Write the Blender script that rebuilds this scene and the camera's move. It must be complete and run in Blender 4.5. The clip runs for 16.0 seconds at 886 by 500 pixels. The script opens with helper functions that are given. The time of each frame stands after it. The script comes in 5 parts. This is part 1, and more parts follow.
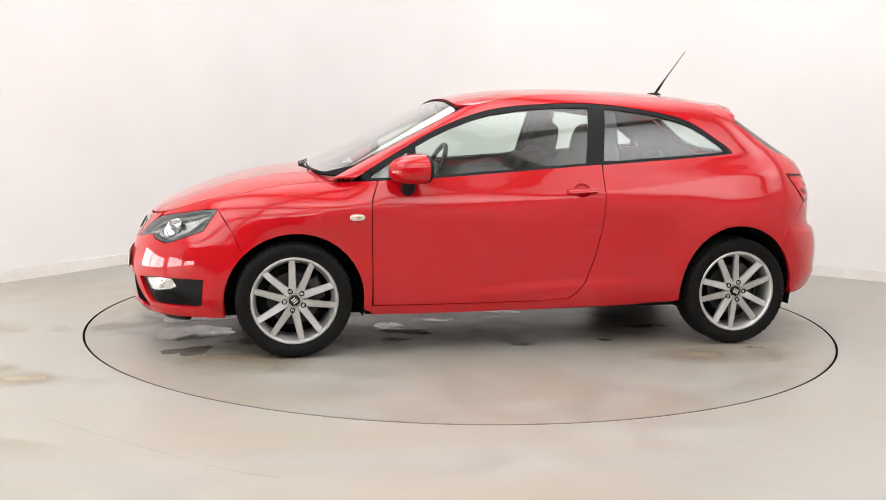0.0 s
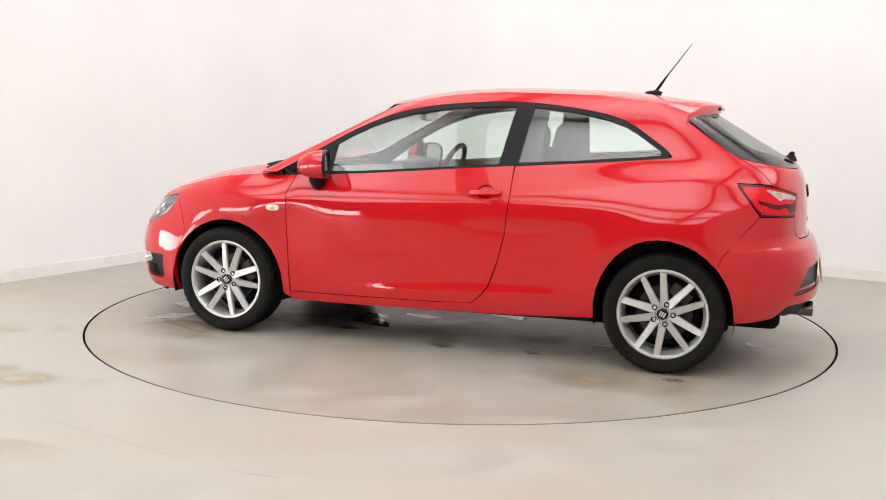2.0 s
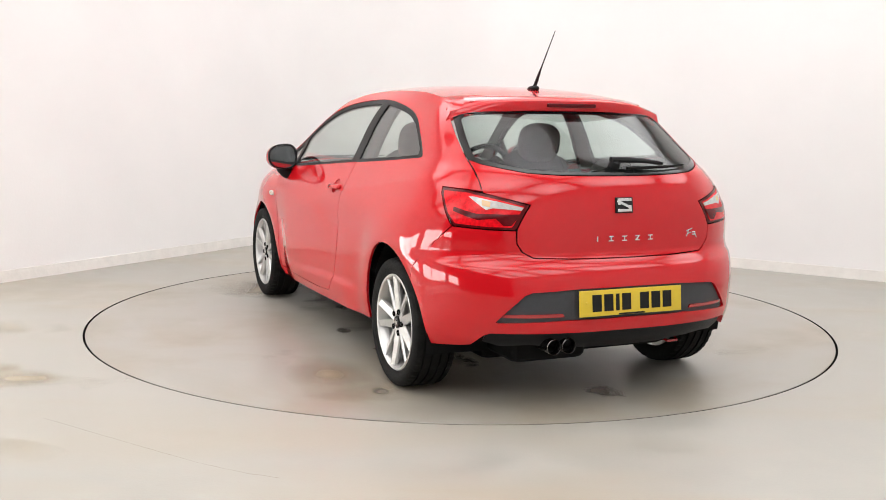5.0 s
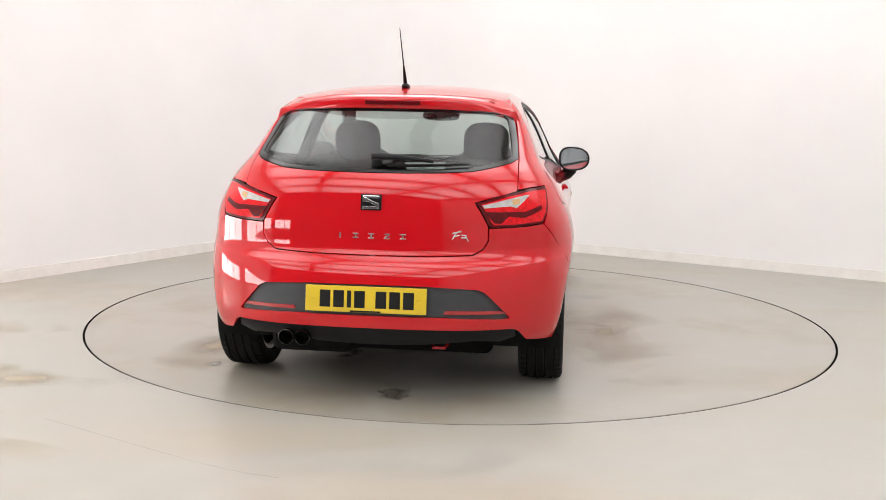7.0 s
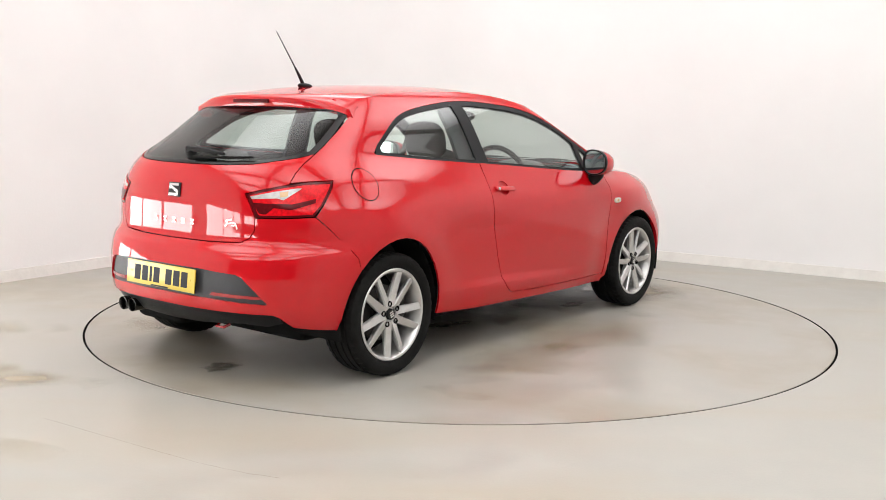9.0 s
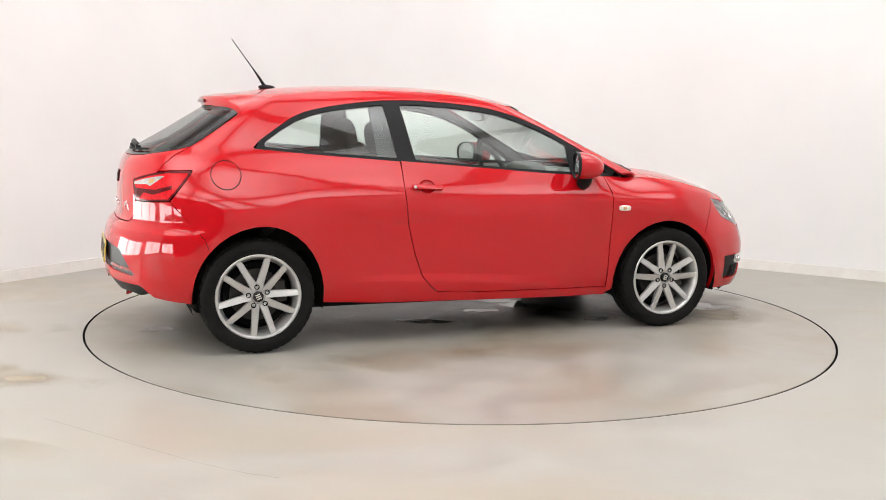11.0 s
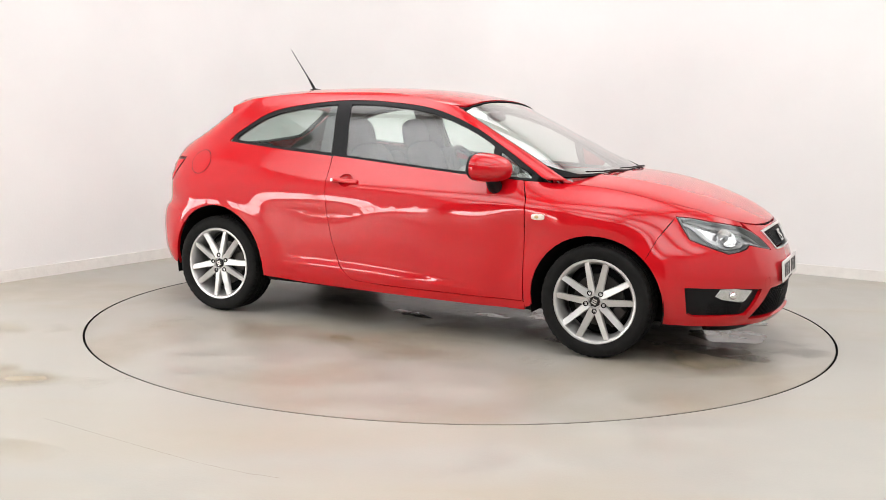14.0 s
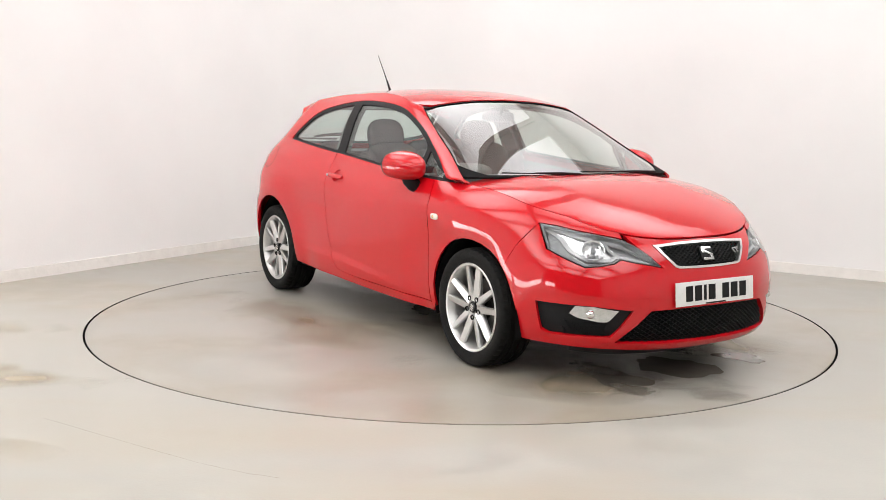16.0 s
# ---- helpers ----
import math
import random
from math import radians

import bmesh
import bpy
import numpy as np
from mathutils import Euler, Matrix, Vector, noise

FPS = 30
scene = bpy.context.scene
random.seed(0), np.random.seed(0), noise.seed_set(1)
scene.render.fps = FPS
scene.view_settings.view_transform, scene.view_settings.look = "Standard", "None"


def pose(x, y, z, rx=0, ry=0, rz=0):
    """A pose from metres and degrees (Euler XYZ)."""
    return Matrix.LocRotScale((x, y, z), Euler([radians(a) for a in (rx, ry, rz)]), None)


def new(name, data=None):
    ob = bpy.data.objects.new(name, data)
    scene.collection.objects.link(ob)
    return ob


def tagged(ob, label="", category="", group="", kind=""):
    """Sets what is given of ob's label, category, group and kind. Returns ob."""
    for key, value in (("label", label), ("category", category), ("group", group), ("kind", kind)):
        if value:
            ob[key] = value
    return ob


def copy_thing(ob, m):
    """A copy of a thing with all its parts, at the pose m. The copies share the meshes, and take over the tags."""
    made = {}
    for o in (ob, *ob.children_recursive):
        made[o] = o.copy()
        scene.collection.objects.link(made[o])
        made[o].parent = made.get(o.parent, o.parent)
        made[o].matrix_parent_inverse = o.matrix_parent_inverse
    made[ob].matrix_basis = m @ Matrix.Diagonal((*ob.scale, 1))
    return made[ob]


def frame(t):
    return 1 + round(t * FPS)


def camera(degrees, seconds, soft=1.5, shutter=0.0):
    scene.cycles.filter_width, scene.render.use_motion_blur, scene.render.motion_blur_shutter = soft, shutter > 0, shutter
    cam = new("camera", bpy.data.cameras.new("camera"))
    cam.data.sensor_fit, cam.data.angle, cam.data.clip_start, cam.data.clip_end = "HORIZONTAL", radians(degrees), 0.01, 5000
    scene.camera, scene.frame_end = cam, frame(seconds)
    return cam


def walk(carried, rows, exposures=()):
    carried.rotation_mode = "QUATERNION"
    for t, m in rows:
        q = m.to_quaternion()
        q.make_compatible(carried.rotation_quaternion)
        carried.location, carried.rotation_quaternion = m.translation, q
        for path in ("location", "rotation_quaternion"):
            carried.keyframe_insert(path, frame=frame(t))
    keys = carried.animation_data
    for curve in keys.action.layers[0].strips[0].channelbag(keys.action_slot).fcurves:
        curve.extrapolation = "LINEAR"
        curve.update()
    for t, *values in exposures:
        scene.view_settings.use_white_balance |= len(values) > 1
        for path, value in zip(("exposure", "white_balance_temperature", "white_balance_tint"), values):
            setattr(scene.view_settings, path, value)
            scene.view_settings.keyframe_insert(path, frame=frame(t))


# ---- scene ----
import collections
import functools
from mathutils.geometry import delaunay_2d_cdt

cam = camera(47.35, 16.0, soft=0.7)
EYE = Vector((0.0, -6.28, 1.288))
VIEW = Matrix.Translation(EYE) @ pose(0, 0, 0, 90 - 7.901, 0, 0.964) @ pose(0, 0, 0, 0, 0, 0.992)
walk(cam, [(0.0, VIEW), (16.0, VIEW)], exposures=[(0.0, -0.15), (16.0, -0.15)])

# ---- world and light: a closed white studio lit by ceiling panels and one frosted window ----
world = bpy.data.worlds.new("world")
scene.world = world
world.use_nodes = True
world.node_tree.nodes["Background"].inputs[0].default_value = (0.9, 0.93, 1.0, 1)
world.node_tree.nodes["Background"].inputs[1].default_value = 0.3


# ---- materials ----
def material(name, colour, rough=0.5, metal=0.0, coat=0.0, spec=0.5, vary=0.0, scale=6.0, bump=0.0, bump_scale=120.0,
             trans=0.0, emit=0.0, stain=None, stain_scale=1.2, rough_vary=0.0, coat_rough=0.03, coat_ior=1.5, sheen=0.0, stretch=(1, 1, 1), stain_range=(0.48, 0.72)):
    m = bpy.data.materials.new(name)
    m.use_nodes = True
    nt = m.node_tree
    b = nt.nodes["Principled BSDF"]
    b.inputs["Base Color"].default_value = (*colour, 1)
    b.inputs["Roughness"].default_value = rough
    b.inputs["Metallic"].default_value = metal
    b.inputs["Coat Weight"].default_value = coat
    b.inputs["Coat Roughness"].default_value = coat_rough
    b.inputs["Coat IOR"].default_value = coat_ior
    b.inputs["Specular IOR Level"].default_value = spec
    b.inputs["Transmission Weight"].default_value = trans
    b.inputs["Sheen Weight"].default_value = sheen
    if emit:
        b.inputs["Emission Color"].default_value = (*colour, 1)
        b.inputs["Emission Strength"].default_value = emit
    tc = nt.nodes.new("ShaderNodeTexCoord")
    last = None
    if vary:
        n1 = nt.nodes.new("ShaderNodeTexNoise")
        n1.inputs["Scale"].default_value = scale
        n1.inputs["Detail"].default_value = 6
        nt.links.new(tc.outputs["Object"], n1.inputs["Vector"])
        ramp = nt.nodes.new("ShaderNodeMapRange")
        ramp.inputs[1].default_value, ramp.inputs[2].default_value = 0.3, 0.7
        ramp.inputs[3].default_value, ramp.inputs[4].default_value = 1 - vary, 1 + vary
        nt.links.new(n1.outputs["Fac"], ramp.inputs[0])
        mul = nt.nodes.new("ShaderNodeMix")
        mul.data_type, mul.blend_type = "RGBA", "MULTIPLY"
        mul.inputs[0].default_value = 1.0
        mul.inputs[6].default_value = (*colour, 1)
        nt.links.new(ramp.outputs[0], mul.inputs[7])
        last = mul.outputs[2]
        if stain:
            n2 = nt.nodes.new("ShaderNodeTexNoise")
            n2.inputs["Scale"].default_value = stain_scale
            n2.inputs["Detail"].default_value = 4
            n2.inputs["Distortion"].default_value = 0.6
            mp = nt.nodes.new("ShaderNodeMapping")
            mp.inputs["Scale"].default_value = stretch
            mp.inputs["Rotation"].default_value = (0, 0, 0.12)
            nt.links.new(tc.outputs["Object"], mp.inputs["Vector"])
            nt.links.new(mp.outputs[0], n2.inputs["Vector"])
            r2 = nt.nodes.new("ShaderNodeMapRange")
            r2.inputs[1].default_value, r2.inputs[2].default_value = stain_range
            nt.links.new(n2.outputs["Fac"], r2.inputs[0])
            mix = nt.nodes.new("ShaderNodeMix")
            mix.data_type = "RGBA"
            nt.links.new(r2.outputs[0], mix.inputs[0])
            nt.links.new(last, mix.inputs[6])
            mix.inputs[7].default_value = (*stain, 1)
            last = mix.outputs[2]
        nt.links.new(last, b.inputs["Base Color"])
        if rough_vary:
            rr = nt.nodes.new("ShaderNodeMapRange")
            rr.inputs[1].default_value, rr.inputs[2].default_value = 0.3, 0.7
            rr.inputs[3].default_value, rr.inputs[4].default_value = rough - rough_vary, rough + rough_vary
            nt.links.new(n1.outputs["Fac"], rr.inputs[0])
            nt.links.new(rr.outputs[0], b.inputs["Roughness"])
    if bump:
        n3 = nt.nodes.new("ShaderNodeTexNoise")
        n3.inputs["Scale"].default_value = bump_scale
        n3.inputs["Detail"].default_value = 3
        nt.links.new(tc.outputs["Object"], n3.inputs["Vector"])
        bp = nt.nodes.new("ShaderNodeBump")
        bp.inputs["Strength"].default_value = bump
        bp.inputs["Distance"].default_value = 0.01
        nt.links.new(n3.outputs["Fac"], bp.inputs["Height"])
        nt.links.new(bp.outputs[0], b.inputs["Normal"])
    return m


def glass(name, tint, gloss=1.0, base=0.085, fall=4.2):
    """Thin glass: tinted see-through with a Fresnel gloss."""
    m = bpy.data.materials.new(name)
    m.use_nodes = True
    nt = m.node_tree
    nt.nodes.remove(nt.nodes["Principled BSDF"])
    out = nt.nodes["Material Output"]
    tr = nt.nodes.new("ShaderNodeBsdfTransparent")
    tr.inputs[0].default_value = (*tint, 1)
    gl = nt.nodes.new("ShaderNodeBsdfGlossy")
    gl.inputs["Roughness"].default_value = 0.015
    gl.inputs["Color"].default_value = (gloss, gloss, gloss, 1)
    lw = nt.nodes.new("ShaderNodeLayerWeight")
    lw.inputs[0].default_value = 0.5
    pw = nt.nodes.new("ShaderNodeMath")
    pw.operation = "POWER"
    pw.inputs[1].default_value = fall
    nt.links.new(lw.outputs["Facing"], pw.inputs[0])
    fr = nt.nodes.new("ShaderNodeMapRange")
    fr.inputs[3].default_value = base
    fr.inputs[4].default_value = 1.0
    nt.links.new(pw.outputs[0], fr.inputs[0])
    mx = nt.nodes.new("ShaderNodeMixShader")
    nt.links.new(fr.outputs[0], mx.inputs[0])
    nt.links.new(tr.outputs[0], mx.inputs[1])
    nt.links.new(gl.outputs[0], mx.inputs[2])
    nt.links.new(mx.outputs[0], out.inputs[0])
    return m


def soft_panel(name, colour, strength):
    """A lit diffuser, brightest in its middle and fading to its edges."""
    m = material(name, colour, 0.5, emit=strength)
    nt = m.node_tree
    tc = nt.nodes.new("ShaderNodeTexCoord")
    xyz = nt.nodes.new("ShaderNodeSeparateXYZ")
    nt.links.new(tc.outputs["Generated"], xyz.inputs[0])
    level = None
    for k in (0, 1):
        dome = nt.nodes.new("ShaderNodeMath")
        dome.operation = "PINGPONG"
        dome.inputs[1].default_value = 0.5
        nt.links.new(xyz.outputs[k], dome.inputs[0])
        fade = nt.nodes.new("ShaderNodeMapRange")
        fade.interpolation_type = "SMOOTHSTEP"
        fade.inputs[1].default_value, fade.inputs[2].default_value = 0.0, 0.36
        fade.inputs[3].default_value, fade.inputs[4].default_value = 0.40, 1.0
        nt.links.new(dome.outputs[0], fade.inputs[0])
        if level is None:
            level = fade.outputs[0]
        else:
            mul = nt.nodes.new("ShaderNodeMath")
            mul.operation = "MULTIPLY"
            nt.links.new(level, mul.inputs[0])
            nt.links.new(fade.outputs[0], mul.inputs[1])
            level = mul.outputs[0]
    gain = nt.nodes.new("ShaderNodeMath")
    gain.operation = "MULTIPLY"
    gain.inputs[1].default_value = strength
    nt.links.new(level, gain.inputs[0])
    nt.links.new(gain.outputs[0], nt.nodes["Principled BSDF"].inputs["Emission Strength"])
    return m


M_WALL = material("white_wall_paint", (0.825, 0.811, 0.802), 0.75, vary=0.02, scale=1.5, bump=0.06, bump_scale=60)
M_DARKWALL = material("charcoal_wall_paint", (0.07, 0.068, 0.066), 0.8, vary=0.06, scale=2, bump=0.06, bump_scale=60)
# grey of the unseen east wall, set to bounce light onto the right wall
M_BOUNCEWALL = material("bounce_wall_grey", (0.55, 0.54, 0.53), 0.8, vary=0.04, scale=2, bump=0.06, bump_scale=60)
M_SKIRT = material("skirting_paint", (0.80, 0.775, 0.74), 0.55, vary=0.05, scale=9, bump=0.15, bump_scale=40)
M_CEIL = material("ceiling_paint", (0.85, 0.845, 0.835), 0.8, vary=0.02, scale=2)
M_FLOOR = material("painted_concrete", (0.358, 0.344, 0.308), 0.42, vary=0.08, scale=4.5, bump=0.05, bump_scale=90,
                   stain=(0.365, 0.322, 0.252), stain_scale=0.8, stretch=(0.55, 1.7, 1), stain_range=(0.44, 0.74), rough_vary=0.08)
M_TABLE = material("turntable_paint", (0.338, 0.323, 0.288), 0.36, vary=0.12, scale=4.1, bump=0.05, bump_scale=90,
                   stain=(0.305, 0.268, 0.212), stain_scale=1.2, stain_range=(0.42, 0.66), rough_vary=0.08)
# near black: the shade inside the turntable gap is put into this colour
M_GAPSHADE = material("gap_shade_black", (0.006, 0.0055, 0.005), 0.8, spec=0.05)
M_PANEL = soft_panel("light_panel", (0.985, 0.99, 1.0), 3.75)
M_WINDOW = material("frosted_daylight", (1.0, 0.985, 0.965), 0.4, emit=10.5)
M_FRAME = material("white_aluminium", (0.75, 0.74, 0.72), 0.4, vary=0.03)
M_WET = material("water_film", (0.19, 0.165, 0.14), 0.06, vary=0.15, scale=8)

M_RED = material("red_car_paint", (0.50, 0.003, 0.008), 0.42, coat=1.0, coat_ior=1.55, spec=0.02, vary=0.015, scale=40, bump=0.006, bump_scale=14)
M_RUBBER = material("tyre_rubber", (0.009, 0.0086, 0.0082), 0.7, spec=0.12, vary=0.2, scale=30, bump=0.25, bump_scale=220)
M_ALLOY = material("silver_alloy", (0.58, 0.572, 0.56), 0.33, metal=0.65, coat=0.4, vary=0.05, scale=20, bump=0.03)
M_DISC = material("brake_disc_steel", (0.055, 0.05, 0.046), 0.5, metal=0.6, vary=0.12, scale=25)
M_BLACK = material("black_trim", (0.009, 0.009, 0.010), 0.45, spec=0.18, vary=0.15, scale=30, bump=0.1, bump_scale=200)
M_GLOSSBLACK = material("gloss_black", (0.007, 0.007, 0.008), 0.2, spec=0.25, coat=0.25)
M_SEAL = material("black_screen_seal", (0.006, 0.006, 0.0065), 0.65, spec=0.05, vary=0.15, scale=30)
M_GREYPLASTIC = material("charcoal_plastic", (0.035, 0.037, 0.042), 0.5, vary=0.1, scale=25, bump=0.12, bump_scale=260)
M_CHROME = material("chrome", (0.78, 0.78, 0.78), 0.12, metal=1.0)
M_SATIN = material("satin_chrome", (0.70, 0.69, 0.68), 0.3, metal=0.9)
M_CLOTH = material("dark_seat_cloth", (0.030, 0.029, 0.030), 0.9, spec=0.15, vary=0.15, scale=25)
M_CABIN = material("grey_cabin_plastic", (0.13, 0.127, 0.122), 0.6, vary=0.1, scale=25, bump=0.1, bump_scale=300)
M_LINER = material("pale_headliner", (0.5, 0.48, 0.44), 0.9, vary=0.06, scale=30)
M_UNDER = material("underbody_black", (0.008, 0.008, 0.008), 0.85, spec=0.08, vary=0.3, scale=9)
M_GLASS = glass("side_glass", (0.80, 0.885, 0.85))
M_SCREEN = glass("windscreen_glass", (0.88, 0.94, 0.915), base=0.09, fall=2.4)
M_BACK = glass("rear_glass", (0.62, 0.70, 0.675), gloss=0.6, base=0.04, fall=4.0)
M_LENS = glass("clear_lens", (0.92, 0.93, 0.94), base=0.05)
M_TAIL = material("red_lamp_lens", (0.62, 0.004, 0.010), 0.2, spec=0.1, coat=0.35, vary=0.25, scale=70)
M_TAILDARK = material("dark_red_lamp_lens", (0.09, 0.002, 0.004), 0.2, spec=0.1, coat=0.3, vary=0.25, scale=60)
M_TAILCLEAR = material("clear_lamp_lens", (0.44, 0.42, 0.41), 0.15, coat=1.0, vary=0.15, scale=50)
M_AMBER = material("amber_bulb", (0.55, 0.33, 0.14), 0.2, coat=1.0)
M_HOUSING = material("lamp_housing_grey", (0.38, 0.385, 0.39), 0.3, metal=0.4, vary=0.15, scale=40)
M_LAMPRIM = material("lamp_rim_grey", (0.11, 0.112, 0.115), 0.35, vary=0.1, scale=40)
M_LAMPDARK = material("lamp_bowl_grey", (0.26, 0.264, 0.27), 0.3, metal=0.3, vary=0.2, scale=35)
M_STRIP = material("light_guide", (0.40, 0.40, 0.405), 0.3, coat=0.5, vary=0.08, scale=40)
M_EXHAUST = material("sooty_chrome", (0.13, 0.125, 0.12), 0.25, metal=1.0, vary=0.2, scale=60)
M_REFLECT = material("lamp_reflector", (0.80, 0.80, 0.80), 0.16, metal=1.0, vary=0.1, scale=50)
M_YELLOW = material("yellow_plate", (0.64, 0.45, 0.022), 0.35, coat=0.5, vary=0.03, scale=30)
M_WHITE = material("white_plate", (0.74, 0.73, 0.71), 0.35, coat=0.5, vary=0.03, scale=30)
M_INK = material("plate_black", (0.010, 0.010, 0.010), 0.5, spec=0.2)
M_MIRROR = material("mirror_glass", (0.50, 0.52, 0.53), 0.02, metal=1.0)
M_REP = material("pale_repeater_lens", (0.72, 0.63, 0.56), 0.15, coat=1.0, vary=0.1, scale=60)
M_REDREF = material("red_reflector", (0.34, 0.008, 0.012), 0.25, coat=1.0, vary=0.2, scale=150)


# ---- mesh helpers ----
AXIS = Vector((1.378, -0.162, 0.0))     # the turntable's axis in the car's own measure (rear axle at x = 0)


def mesh_object(name, bm, mat, smooth=True, angle=35.0):
    bmesh.ops.recalc_face_normals(bm, faces=bm.faces)
    me = bpy.data.meshes.new(name)
    if smooth:
        for f in bm.faces:
            f.smooth = True
        for e in bm.edges:
            if len(e.link_faces) == 2 and e.calc_face_angle(0) > radians(angle):
                e.smooth = False
    bm.to_mesh(me)
    bm.free()
    me.materials.append(mat)
    return new(name, me)


def part(name, bm, mat, parent, label="", smooth=True, angle=35.0):
    ob = mesh_object(name, bm, mat, smooth, angle)
    return adopt(ob, parent, label)


def adopt(ob, parent, label=""):
    ob.parent = parent
    if label:
        ob["label"] = label
    return ob


def thing(name, label, category, group="", kind=""):
    return tagged(new(name), label, category, group, kind)


def box(bm, lo, hi, bevel=0.0, m=None):
    r = bmesh.ops.create_cube(bm, size=1.0)
    vs = r["verts"]
    c, s = (Vector(lo) + Vector(hi)) / 2, Vector(hi) - Vector(lo)
    for v in vs:
        v.co = Vector((v.co.x * s.x, v.co.y * s.y, v.co.z * s.z)) + c
    if bevel:
        es = list({e for v in vs for e in v.link_edges})
        r = bmesh.ops.bevel(bm, geom=es, offset=bevel, segments=3, affect="EDGES", profile=0.6)
        vs = list({v for v in vs if v.is_valid} | set(r["verts"]))
    if m is not None:
        for v in vs:
            v.co = m @ v.co
    return vs


def lathe(bm, profile, n=48, axis="y", closed=False):
    """Turn (radius, along) pairs round an axis."""
    rings = []
    for r, a in profile:
        ring = []
        for i in range(n):
            c, s = math.cos(2 * math.pi * i / n) * r, math.sin(2 * math.pi * i / n) * r
            ring.append(bm.verts.new({"y": (c, a, s), "x": (a, c, s), "z": (c, s, a)}[axis]))
        rings.append(ring)
    pairs = list(zip(rings, rings[1:])) + ([(rings[-1], rings[0])] if closed else [])
    for r0, r1 in pairs:
        for i in range(n):
            bm.faces.new((r0[i], r0[(i + 1) % n], r1[(i + 1) % n], r1[i]))
    return rings


def disc(bm, ring):
    bm.faces.new(ring)


def tube(bm, points, radius, n=8, taper=None):
    rings = []
    pts = [Vector(p) for p in points]
    for i, p in enumerate(pts):
        d = (pts[min(i + 1, len(pts) - 1)] - pts[max(i - 1, 0)]).normalized()
        a = d.orthogonal().normalized()
        if rings:
            a = (side - d * side.dot(d)).normalized()
        side = a
        b = d.cross(a)
        r = radius if taper is None else radius + (taper - radius) * i / (len(pts) - 1)
        rings.append([bm.verts.new(p + (a * math.cos(2 * math.pi * k / n) + b * math.sin(2 * math.pi * k / n)) * r) for k in range(n)])
    for r0, r1 in zip(rings, rings[1:]):
        for k in range(n):
            bm.faces.new((r0[k], r0[(k + 1) % n], r1[(k + 1) % n], r1[k]))
    bm.faces.new(rings[0][::-1])
    bm.faces.new(rings[-1])


def curve(*knots):
    """A smooth monotone curve through (t, value) pairs."""
    xs = [k[0] for k in knots]
    ys = [k[1] for k in knots]
    n = len(xs)
    d = [(ys[i + 1] - ys[i]) / (xs[i + 1] - xs[i]) for i in range(n - 1)]
    m = [d[0]] + [0.0 if d[i - 1] * d[i] <= 0 else 2 * d[i - 1] * d[i] / (d[i - 1] + d[i]) for i in range(1, n - 1)] + [d[-1]]

    def at(t):
        if t <= xs[0]:
            return ys[0] + m[0] * (t - xs[0])
        if t >= xs[-1]:
            return ys[-1] + m[-1] * (t - xs[-1])
        lo, hi = 0, n - 1
        while hi - lo > 1:
            mid = (lo + hi) // 2
            if xs[mid] <= t:
                lo = mid
            else:
                hi = mid
        h = xs[lo + 1] - xs[lo]
        s = (t - xs[lo]) / h
        return ((2 * s ** 3 - 3 * s ** 2 + 1) * ys[lo] + (s ** 3 - 2 * s ** 2 + s) * h * m[lo]
                + (-2 * s ** 3 + 3 * s ** 2) * ys[lo + 1] + (s ** 3 - s ** 2) * h * m[lo + 1])
    return at


def smooth_curve(*knots):
    """A curve of even curvature through (t, value) pairs."""
    x, y = np.array([k[0] for k in knots], float), np.array([k[1] for k in knots], float)
    n, h = len(x), np.diff(x)
    a, b = np.eye(n), np.zeros(n)
    for i in range(1, n - 1):
        a[i, i - 1:i + 2] = h[i - 1], 2 * (h[i - 1] + h[i]), h[i]
        b[i] = 6 * ((y[i + 1] - y[i]) / h[i] - (y[i] - y[i - 1]) / h[i - 1])
    m = np.linalg.solve(a, b).tolist()
    x, y, h = x.tolist(), y.tolist(), h.tolist()

    def at(t):
        i = 0
        while i < n - 2 and t > x[i + 1]:
            i += 1
        p, q = t - x[i], x[i + 1] - t
        if p < 0:
            return y[0] + (t - x[0]) * ((y[1] - y[0]) / h[0] - h[0] * m[1] / 6)
        return (m[i] * q ** 3 + m[i + 1] * p ** 3) / (6 * h[i]) + (y[i] / h[i] - m[i] * h[i] / 6) * q + (y[i + 1] / h[i] - m[i + 1] * h[i] / 6) * p
    return at


def ease(t):
    t = min(1.0, max(0.0, t))
    return t * t * (3 - 2 * t)


# ---- the studio: two white walls with a rounded corner, closed behind ----
CORNER = Vector((-1.177, 4.38, 0))
ALONG = Vector((-0.513, -0.858, 0)).normalized()
ACROSS = Vector((-ALONG.y, ALONG.x, 0))
LONG, WIDE, HIGH, BEND = 12.5, 9.5, 3.6, 1.1


def room_point(a, b, z=0.0):
    p = CORNER + ALONG * a + ACROSS * b
    return Vector((p.x, p.y, z))


